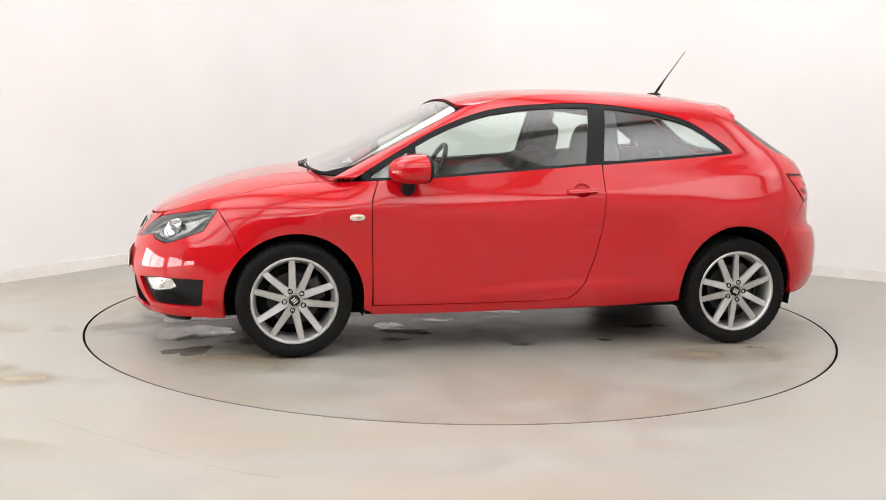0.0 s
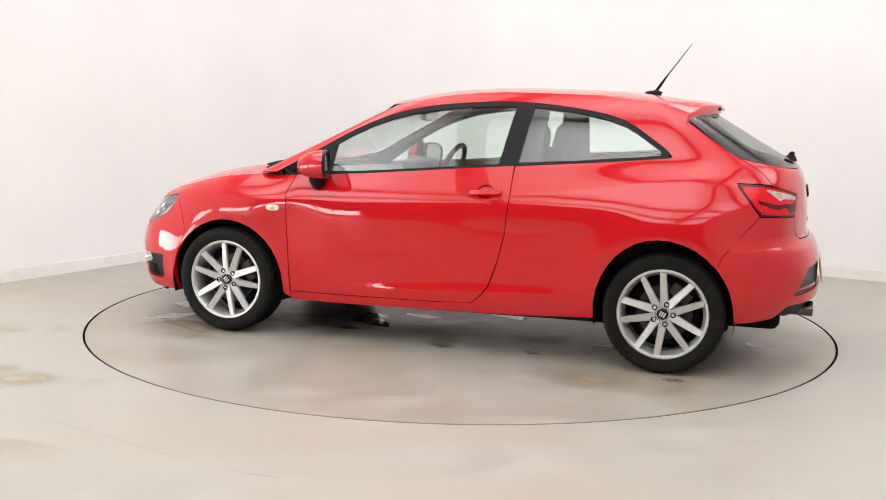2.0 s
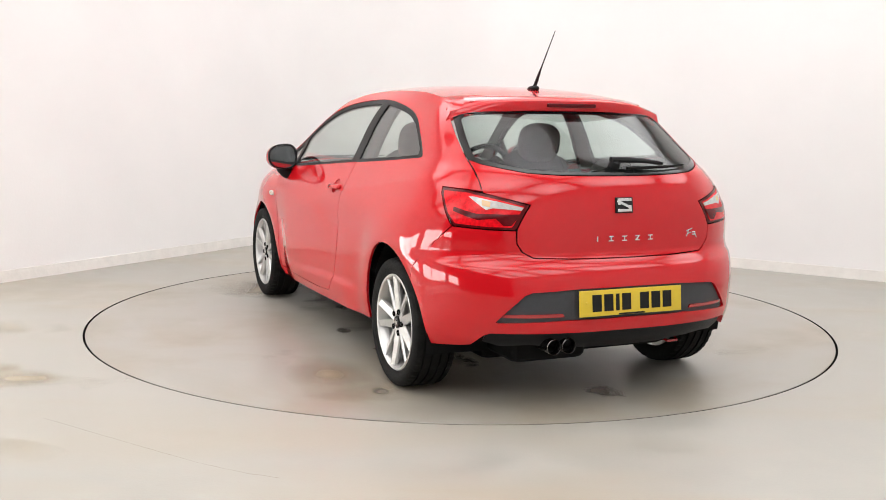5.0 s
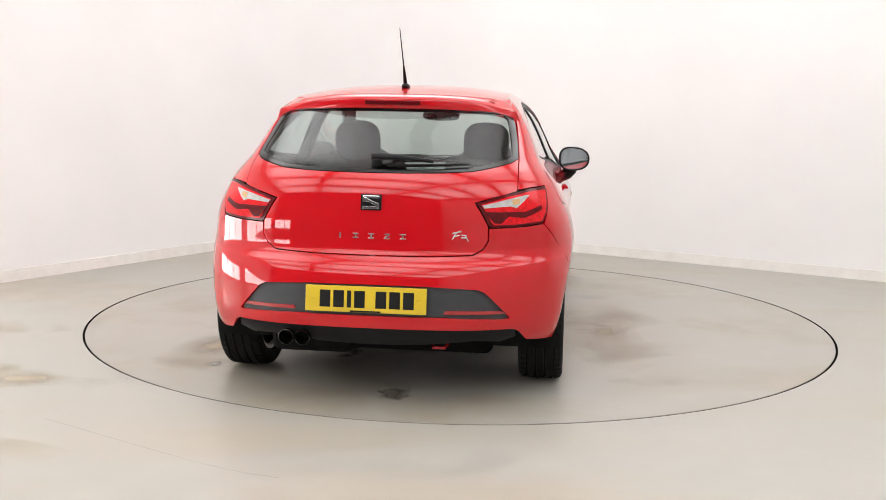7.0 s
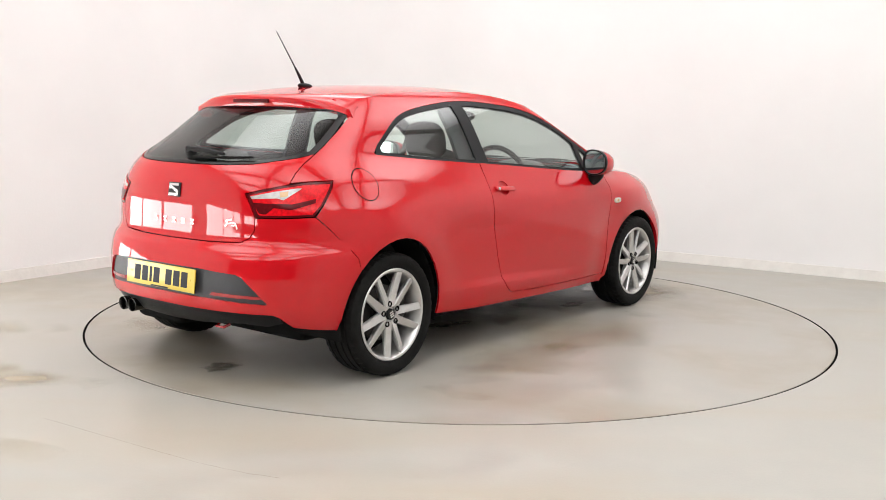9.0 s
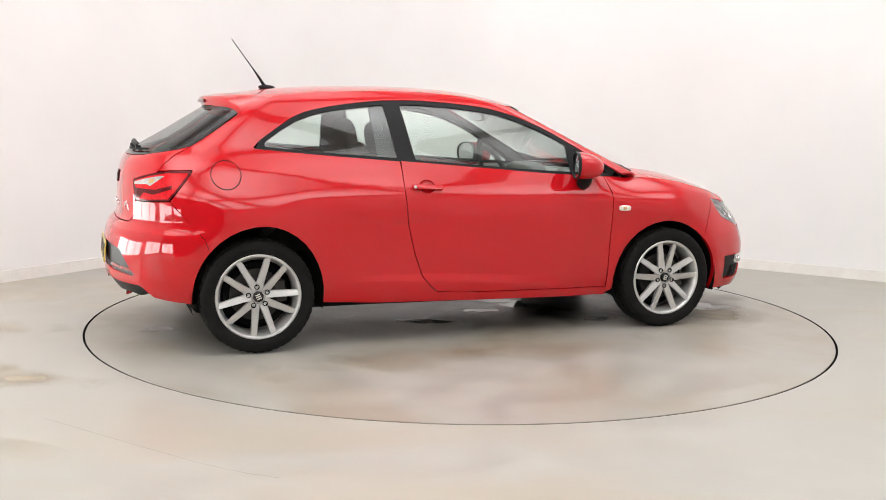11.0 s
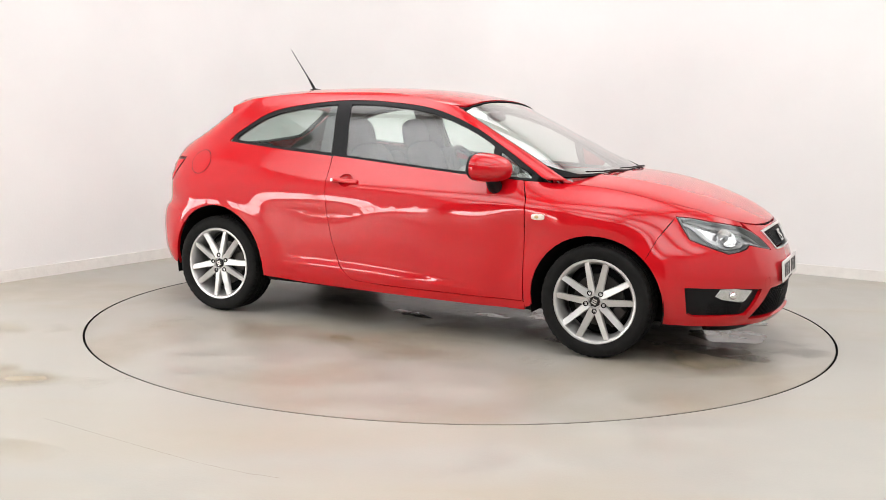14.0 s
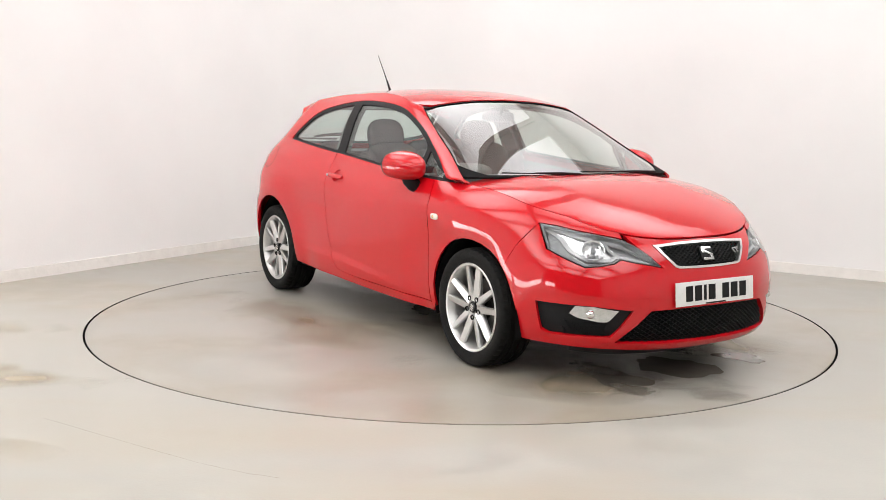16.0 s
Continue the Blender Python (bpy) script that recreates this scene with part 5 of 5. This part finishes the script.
        rows.append([bm.verts.new((x, side * (flank(0.0, min(1.305, max(1.26, z))).y + 0.007), z)) for x, z in prof])
    for r0, r1 in zip(rows, rows[1:]):
        for j in range(len(r0) - 1):
            bm.faces.new((r0[j], r1[j], r1[j + 1], r0[j + 1]))
    bm.faces.new(rows[0])
    bm.faces.new(rows[-1][::-1])
    spoiler = part("spoiler", bm, M_RED, CAR, "red roof spoiler", angle=50)
    bm = bmesh.new()
    box(bm, (-0.1825, -0.13, 1.308), (-0.160, 0.13, 1.326), 0.004)
    part("brake_light", bm, M_TAILDARK, spoiler, "dark red high brake light")
    # rear wiper
    bm = bmesh.new()
    c = REAR(*REAR.from_end(0.0, 1.05))
    def on_glass(y, z, up):
        e = REAR(*REAR.from_end(y, z))
        return e + Vector((-0.52, 0, 0.85)) * up
    lathe(bm, [(0.001, 0.03), (0.018, 0.028), (0.024, 0.015), (0.027, 0.0)], 20, "z")
    for v in bm.verts:
        v.co = on_glass(0.0, 1.055, 0) + Matrix.Rotation(radians(-35), 3, "Y") @ v.co
    arm = part("rear_wiper", bm, M_BLACK, CAR, "black rear wiper")
    bm = bmesh.new()
    pts = [on_glass(y, z, u) for y, z, u in ((0.02, 1.060, 0.026), (-0.06, 1.058, 0.030), (-0.15, 1.054, 0.028), (-0.25, 1.048, 0.022))]
    tube(bm, pts, 0.016, 8, 0.008)
    part("arm", bm, M_BLACK, arm)
    bm = bmesh.new()
    tube(bm, [on_glass(y, z, 0.010) for y, z in ((-0.05, 1.040), (-0.15, 1.040), (-0.28, 1.043), (-0.40, 1.048))], 0.008, 6, 0.005)
    part("blade", bm, M_RUBBER, arm)


# ---- wheels ----
def build_wheel(steer=0.0):
    hub = new("wheel")
    # tyre: tread grooves run round it, shoulder blocks are cut across
    bm = bmesh.new()
    n = 144
    R, W = 0.303, 0.104
    prof = [(0.222, 0.086), (0.229, 0.094), (0.245, 0.101), (0.262, 0.1045), (0.277, 0.103), (0.288, 0.0985), (0.2955, 0.092), (0.2985, 0.084), (0.3005, 0.070)]
    grooves = [0.062, 0.021, -0.021, -0.062]
    tread = []
    for g in grooves:
        tread += [(0.3015, g + 0.006), (0.294, g + 0.0042), (0.294, g - 0.0042), (0.3015, g - 0.006)]
    full = prof + tread + [(r, -a) for r, a in prof[::-1]]
    rings = lathe(bm, full, n, "y")
    for k, ring in enumerate(rings):
        r, a = full[k]
        if abs(a) > 0.066 and r > 0.285:
            for i, v in enumerate(ring):
                if i % 3 == 0:
                    s = 1 - 0.0045 / r * (1.0 if abs(a) < 0.094 else 0.5)
                    v.co.x *= s
                    v.co.z *= s
    part("tyre", bm, M_RUBBER, hub, "black low-profile tyre", angle=24)
    # rim barrel
    bm = bmesh.new()
    lathe(bm, [(0.205, -0.085), (0.222, -0.088), (0.214, -0.06), (0.196, -0.03), (0.193, 0.05), (0.203, 0.068), (0.2075, 0.086), (0.214, 0.0935), (0.2225, 0.0955), (0.2265, 0.092), (0.226, 0.086)], 72, "y")
    rim = part("rim", bm, M_ALLOY, hub, "silver ten-spoke alloy rim")
    # spokes: five pairs that spread from the bolt seats
    for k in range(5):
        for s in (1, -1):
            bm = bmesh.new()
            b = radians(90 + 72 * k)
            rows = []
            for i in range(9):
                t = i / 8
                a0, a1 = b + s * radians(11), b + s * radians(21.5)
                p0, p1 = Vector((math.cos(a0), 0, math.sin(a0))) * 0.042, Vector((math.cos(a1), 0, math.sin(a1))) * 0.211
                c = p0.lerp(p1, t)
                d = (p1 - p0).normalized()
                p = Vector((-d.z, 0, d.x))
                w = 0.0215 - 0.0045 * t
                top = 0.083 - 0.006 * (1 - t) ** 2 + 0.006 * t * t
                low = top - 0.040 + 0.018 * t
                lean = 0.004 * s
                rows.append([bm.verts.new(c + p * x + Vector((0, y, 0))) for x, y in ((-w * 0.75, low), (-w, top - 0.010 - lean), (-w * 0.80, top - 0.001 - lean), (w * 0.80, top - 0.001 + lean), (w, top - 0.010 + lean), (w * 0.75, low))])
            for r0, r1 in zip(rows, rows[1:]):
                for j in range(6):
                    bm.faces.new((r0[j], r1[j], r1[(j + 1) % 6], r0[(j + 1) % 6]))
            bm.faces.new(rows[0])
            bm.faces.new(rows[-1][::-1])
            part("spoke", bm, M_ALLOY, hub, angle=28)
    bm = bmesh.new()
    rings = lathe(bm, [(0.060, 0.045), (0.066, 0.062), (0.060, 0.073), (0.038, 0.077), (0.034, 0.070)], 40, "y")
    disc(bm, rings[-1])
    part("hub", bm, M_ALLOY, hub)
    for k in range(5):
        b = radians(90 + 72 * k)
        bm = bmesh.new()
        rings = lathe(bm, [(0.0135, 0.066), (0.0135, 0.0785), (0.0105, 0.0795), (0.0085, 0.072)], 18, "y")
        disc(bm, rings[-1])
        for v in bm.verts:
            v.co += Vector((0.052 * math.cos(b), 0.002, 0.052 * math.sin(b)))
        part("wheel_bolt", bm, M_UNDER, hub, "dark recessed wheel bolt")
    bm = bmesh.new()
    rings = lathe(bm, [(0.030, 0.070), (0.0295, 0.080), (0.026, 0.083)], 8, "y")
    disc(bm, rings[-1])
    cap = part("centre_cap", bm, M_GLOSSBLACK, hub, "dark centre cap with chrome bars", smooth=False)
    bm = bmesh.new()
    for z, x, w in ((0.011, 0.0, 0.026), (0.0, 0.0, 0.026), (-0.011, 0.0, 0.026)):
        box(bm, (x - w / 2, 0.082, z - 0.0035), (x + w / 2, 0.085, z + 0.0035), 0.0, Matrix.Rotation(0.25, 4, "Y"))
    part("cap_mark", bm, M_CHROME, hub, smooth=False)
    # brake
    bm = bmesh.new()
    rings = lathe(bm, [(0.001, 0.030), (0.07, 0.030), (0.072, 0.010), (0.138, 0.010), (0.138, -0.012), (0.07, -0.012)], 48, "y")
    part("brake_disc", bm, M_DISC, hub, "worn steel brake disc")
    bm = bmesh.new()
    box(bm, (-0.158, -0.03, -0.06), (-0.09, 0.035, 0.06), 0.015)
    part("caliper", bm, M_DISC, hub, "grey brake caliper")
    bm = bmesh.new()
    rings = lathe(bm, [(0.20, -0.07), (0.17, -0.02), (0.06, -0.025), (0.001, -0.03)], 32, "y")
    part("backplate", bm, M_UNDER, hub)
    return hub


def build_wheels():
    first = build_wheel()
    first.parent = CAR
    spots = ((2.469, 1, 25), (0.0, 1, 52), (2.469, -1, -37), (0.0, -1, 7.5))
    for k, (x, s, spin) in enumerate(spots):
        m = Matrix.Translation((x, s * 0.722, 0.303)) @ Matrix.Rotation(0 if s > 0 else math.pi, 4, "Z") @ Matrix.Rotation(radians(spin), 4, "Y")
        w = first if k == 0 else copy_thing(first, m)
        if k == 0:
            w.matrix_basis = m
        w["label"] = "silver alloy wheel with black tyre"
    # wheel wells
    for x, rx, ahead, rz, a0, a1 in ((0.022, 0.366, 0.33, 0.383, -12, 192), (2.452, 0.35, 0.380, 0.357, -15, 195)):
        for s in (1, -1):
            bm = bmesh.new()
            pts = arch(x, rx, rz, a0, a1, 24, ahead=ahead)
            rows = [[bm.verts.new((px, s * y, pz)) for y in (0.795, 0.62, 0.50)] for px, pz in pts]
            for r0, r1 in zip(rows, rows[1:]):
                for j in range(2):
                    bm.faces.new((r0[j], r1[j], r1[j + 1], r0[j + 1]))
            bm.faces.new([r[2] for r in rows])
            part("wheel_well", bm, M_UNDER, CAR, "black wheel arch liner")


def build_under():
    bm = bmesh.new()
    box(bm, (-0.30, -0.50, 0.165), (2.85, 0.50, 0.32), 0.04)
    part("floor_pan", bm, M_UNDER, CAR, "dark underbody")
    bm = bmesh.new()
    box(bm, (0.36, -0.715, 0.225), (2.06, 0.715, 0.31), 0.02)
    part("sill_box", bm, M_UNDER, CAR)
    bm = bmesh.new()
    box(bm, (-0.12, -0.55, 0.20), (0.12, 0.55, 0.30), 0.03)
    part("rear_axle", bm, M_UNDER, CAR)
    bm = bmesh.new()
    box(bm, (2.12, -0.52, 0.3), (2.9, 0.52, 0.70), 0.08)
    part("engine_block", bm, M_UNDER, CAR)
    bm = bmesh.new()
    box(bm, (-0.52, -0.50, 0.3), (0.10, 0.50, 0.86), 0.06)
    part("boot_tub", bm, M_UNDER, CAR)


# ---- cabin ----
def cushion(bm, centre, size, tilt=0.0, power=3.2):
    """A pillow-like block."""
    r = bmesh.ops.create_uvsphere(bm, u_segments=24, v_segments=16, radius=1.0)
    m = Matrix.Translation(centre) @ Matrix.Rotation(radians(tilt), 4, "Y")
    for v in r["verts"]:
        c = v.co
        k = (abs(c.x) ** power + abs(c.y) ** power + abs(c.z) ** power) ** (-1 / power)
        v.co = m @ Vector((c.x * k * size[0] / 2, c.y * k * size[1] / 2, c.z * k * size[2] / 2))


def build_cabin():
    for s in (1, -1):
        y = 0.365 * s
        bm = bmesh.new()
        cushion(bm, (1.17, y, 0.56), (0.52, 0.50, 0.18), 6)
        seat = part("front_seat", bm, M_CLOTH, CAR, "dark cloth front seat with tall backrest")
        bm = bmesh.new()
        cushion(bm, (0.90, y, 0.79), (0.17, 0.45, 0.58), -15)
        part("backrest", bm, M_CLOTH, seat)
        bm = bmesh.new()
        for w in (1, -1):
            cushion(bm, (0.945, y + w * 0.205, 0.80), (0.20, 0.10, 0.46), -15)
        part("bolster", bm, M_CLOTH, seat)
        bm = bmesh.new()
        cushion(bm, (0.775, y, 1.110), (0.125, 0.255, 0.225), -12, 2.8)
        part("headrest", bm, M_CLOTH, seat)
        bm = bmesh.new()
        cushion(bm, (0.02, y, 0.985), (0.10, 0.24, 0.14), -15, 2.8)
        part("rear_headrest", bm, M_CLOTH, CAR, "low rear headrest")
    bm = bmesh.new()
    cushion(bm, (0.30, 0, 0.58), (0.55, 1.20, 0.20), 4, 5)
    bench = part("rear_bench", bm, M_CLOTH, CAR, "dark cloth rear bench")
    bm = bmesh.new()
    cushion(bm, (0.07, 0, 0.76), (0.16, 1.20, 0.44), -16, 5)
    part("backrest", bm, M_CLOTH, bench)
    bm = bmesh.new()
    box(bm, (-0.50, -0.53, 0.955), (0.0, 0.53, 0.975), 0.008)
    part("parcel_shelf", bm, M_CABIN, CAR, "grey parcel shelf")
    # dashboard
    bm = bmesh.new()
    prof = [(1.66, 0.62), (1.64, 0.78), (1.69, 0.885), (1.80, 0.925), (2.0, 0.932), (2.20, 0.925), (2.35, 0.915), (2.36, 0.60)]
    rows = [[bm.verts.new((x - 0.42 * yy * yy * ease((x - 1.9) / 0.4), yy, z - 0.02 * abs(yy))) for yy in (-0.66, -0.5, -0.25, 0, 0.25, 0.5, 0.66)] for x, z in prof]
    for r0, r1 in zip(rows, rows[1:]):
        for j in range(6):
            bm.faces.new((r0[j], r1[j], r1[j + 1], r0[j + 1]))
    dash = part("dashboard", bm, M_CABIN, CAR, "dark grey moulded dashboard", angle=60)
    bm = bmesh.new()
    cushion(bm, (1.72, -0.365, 0.935), (0.20, 0.34, 0.10), 0, 2.5)
    part("instrument_hood", bm, M_CABIN, dash)
    bm = bmesh.new()
    box(bm, (1.05, -0.10, 0.35), (1.70, 0.10, 0.62), 0.03)
    part("centre_console", bm, M_CABIN, dash)
    # steering wheel on the car's right
    bm = bmesh.new()
    pts = [(0, 0.182 * math.cos(2 * math.pi * i / 32), 0.182 * math.sin(2 * math.pi * i / 32)) for i in range(33)]
    tube(bm, pts, 0.016, 8)
    m = Matrix.Translation((1.52, -0.365, 0.90)) @ Matrix.Rotation(radians(-24), 4, "Y")
    for v in bm.verts:
        v.co = m @ v.co
    wheel = part("steering_wheel", bm, M_BLACK, CAR, "black three-spoke steering wheel")
    bm = bmesh.new()
    cushion(bm, (0, 0, 0), (0.06, 0.17, 0.13))
    for a in (0, 180, 270):
        c, s_ = math.cos(radians(a)), math.sin(radians(a))
        tube(bm, [(0, 0.05 * c, 0.05 * s_), (0, 0.18 * c, 0.18 * s_)], 0.018, 6)
    for v in bm.verts:
        v.co = m @ v.co
    part("wheel_hub", bm, M_CABIN, wheel)
    # interior mirror
    bm = bmesh.new()
    cushion(bm, (1.545, -0.01, 1.252), (0.04, 0.235, 0.065), -12, 3)
    mirror = part("interior_mirror", bm, M_GREYPLASTIC, CAR, "dark interior mirror")
    bm = bmesh.new()
    tube(bm, [(1.555, 0, 1.262), (1.585, 0, 1.318)], 0.010, 8)
    part("stem", bm, M_GREYPLASTIC, mirror)
    bm = bmesh.new()
    cushion(bm, (1.523, -0.01, 1.250), (0.006, 0.215, 0.05), -12, 4)
    part("mirror_glass", bm, M_MIRROR, mirror)


# ---- outside details ----
def build_details():
    for s, door in zip((1, -1), DOORS):
        def section(x, k, lift=0.0):
            """A rounded ring of the mirror housing at x, k times its full size."""
            ring = []
            for i in range(40):
                c, d = math.cos(2 * math.pi * i / 40), math.sin(2 * math.pi * i / 40)
                r = (abs(c) ** 2.5 + abs(d) ** 2.5) ** (-1 / 2.5) * k
                ring.append(bm.verts.new((x - 0.030 * c * r, s * (0.854 + 0.100 * c * r), 0.985 + lift + (0.078 - 0.008 * c) * d * r)))
            return ring

        def loft(rings, closed):
            for r0, r1 in zip(rings, rings[1:]):
                for i in range(40):
                    bm.faces.new((r0[i], r0[(i + 1) % 40], r1[(i + 1) % 40], r1[i]))
            if closed:
                bm.faces.new(rings[-1])
        bm = bmesh.new()
        loft([section(1.822 + 0.165 * t, (1 - t ** 2.3) ** (1 / 2.3), -0.012 * t) for t in (0, 0.1, 0.25, 0.4, 0.55, 0.68, 0.79, 0.88, 0.94, 0.975, 0.993)], True)
        mir = part("wing_mirror", bm, M_RED, CAR, "red door mirror on a black foot")
        bm = bmesh.new()
        loft([section(x, k) for x, k in ((1.8235, 1.0), (1.812, 1.0), (1.806, 0.975), (1.805, 0.90), (1.814, 0.86))], False)
        part("rim", bm, M_BLACK, mir, "black mirror rim")
        bm = bmesh.new()
        loft([section(1.8125, 0.875), section(1.8120, 0.5)], True)
        part("mirror_glass", bm, M_MIRROR, mir, "mirror glass")
        bm = bmesh.new()
        tube(bm, [(1.885, s * 0.775, 0.868), (1.885, s * 0.815, 0.885), (1.885, s * 0.838, 0.908), (1.885, s * 0.850, 0.935)], 0.040, 12, 0.036)
        part("mirror_foot", bm, M_BLACK, mir, "black mirror foot")
    # side repeaters
    for s in (1, -1):
        f = (lambda u, v: fender(u, v)) if s == 1 else (lambda u, v: Vector((fender(u, v).x, -fender(u, v).y, v)))
        bm = bmesh.new()
        cushion(bm, (0, 0, 0), (0.078, 0.016, 0.034), 0, 3.0)
        for v in bm.verts:
            x, z = 2.150 + v.co.x, 0.734 + v.co.z
            v.co = Vector((x, s * (fender(x, z).y + v.co.y + 0.001), z))
        rep = part("side_repeater", bm, M_REP, CAR, "pale side indicator lens")
        bm = bmesh.new()
        cushion(bm, (0, 0, 0), (0.026, 0.010, 0.018), 0, 2.5)
        for v in bm.verts:
            x, z = 2.146 + v.co.x, 0.734 + v.co.z
            v.co = Vector((x, s * (fender(x, z).y + v.co.y + 0.006), z))
        part("bulb", bm, M_AMBER, rep)
    # fuel flap on the right: a proud disc with a thin groove
    loop = [(-0.155 + 0.073 * math.cos(2 * math.pi * k / 36), 0.937 + 0.070 * math.sin(2 * math.pi * k / 36)) for k in range(36)]
    big = [(-0.155 + 0.0772 * math.cos(2 * math.pi * k / 36), 0.937 + 0.0742 * math.sin(2 * math.pi * k / 36)) for k in range(36)]
    right = lambda u, v: Vector((u, -flank(u, v).y, v))
    panel("fuel_flap_seam", M_UNDER, CAR, right, big, (0.03, 0.03), lift=0.0008, depth=0, holes=(loop,))
    panel("fuel_flap", M_RED, CAR, right, loop, (0.02, 0.02), "round red fuel flap", lift=0.0015, depth=0.0015)
    # aerial
    bm = bmesh.new()
    cushion(bm, (0.20, 0, 1.400), (0.10, 0.04, 0.032), 3, 2.2)
    aerial = part("aerial", bm, M_BLACK, CAR, "black raked roof aerial")
    bm = bmesh.new()
    tube(bm, [(0.190, 0, 1.405), (0.150, 0, 1.465), (0.128, 0, 1.497)], 0.010, 10, 0.0045)
    part("mast_foot", bm, M_BLACK, aerial)
    bm = bmesh.new()
    tube(bm, [(0.128, 0, 1.497), (0.06, 0, 1.590), (0.0, 0, 1.672)], 0.0036, 8, 0.002)
    part("mast", bm, M_BLACK, aerial)
    # windscreen wipers
    def on_screen(y, z, up=0.0):
        c = SCREEN(*SCREEN.from_end(y, z))
        return c + Vector((0.45, 0, 0.85)) * up
    for y0, y1 in ((0.55, -0.02), (-0.05, -0.52)):
        bm = bmesh.new()
        tube(bm, [on_screen(y, z, u) for y, z, u in ((y0, 0.945, 0.012), (y0 * 0.7 + y1 * 0.3, 0.948, 0.018), (y0 * 0.4 + y1 * 0.6, 0.955, 0.010))], 0.006, 8, 0.004)
        w = part("windscreen_wiper", bm, M_BLACK, CAR, "black windscreen wiper")
        bm = bmesh.new()
        tube(bm, [on_screen(y0 + (y1 - y0) * k / 6, 0.950 + 0.002 * k, 0.004) for k in range(7)], 0.0035, 6)
        part("blade", bm, M_RUBBER, w)


build_nose()
build_tail()
build_wheels()
build_under()
build_cabin()
build_details()


def motions():
    turn = [(float(t), pose(0, 0, 0, 0, 0, 193.08 - 15.5995 * t)) for t in range(17)]
    walk(CAR, turn)
    walk(TURNTABLE, turn)


for piece in CAR.children:
    piece.location = piece.location - AXIS

motions()
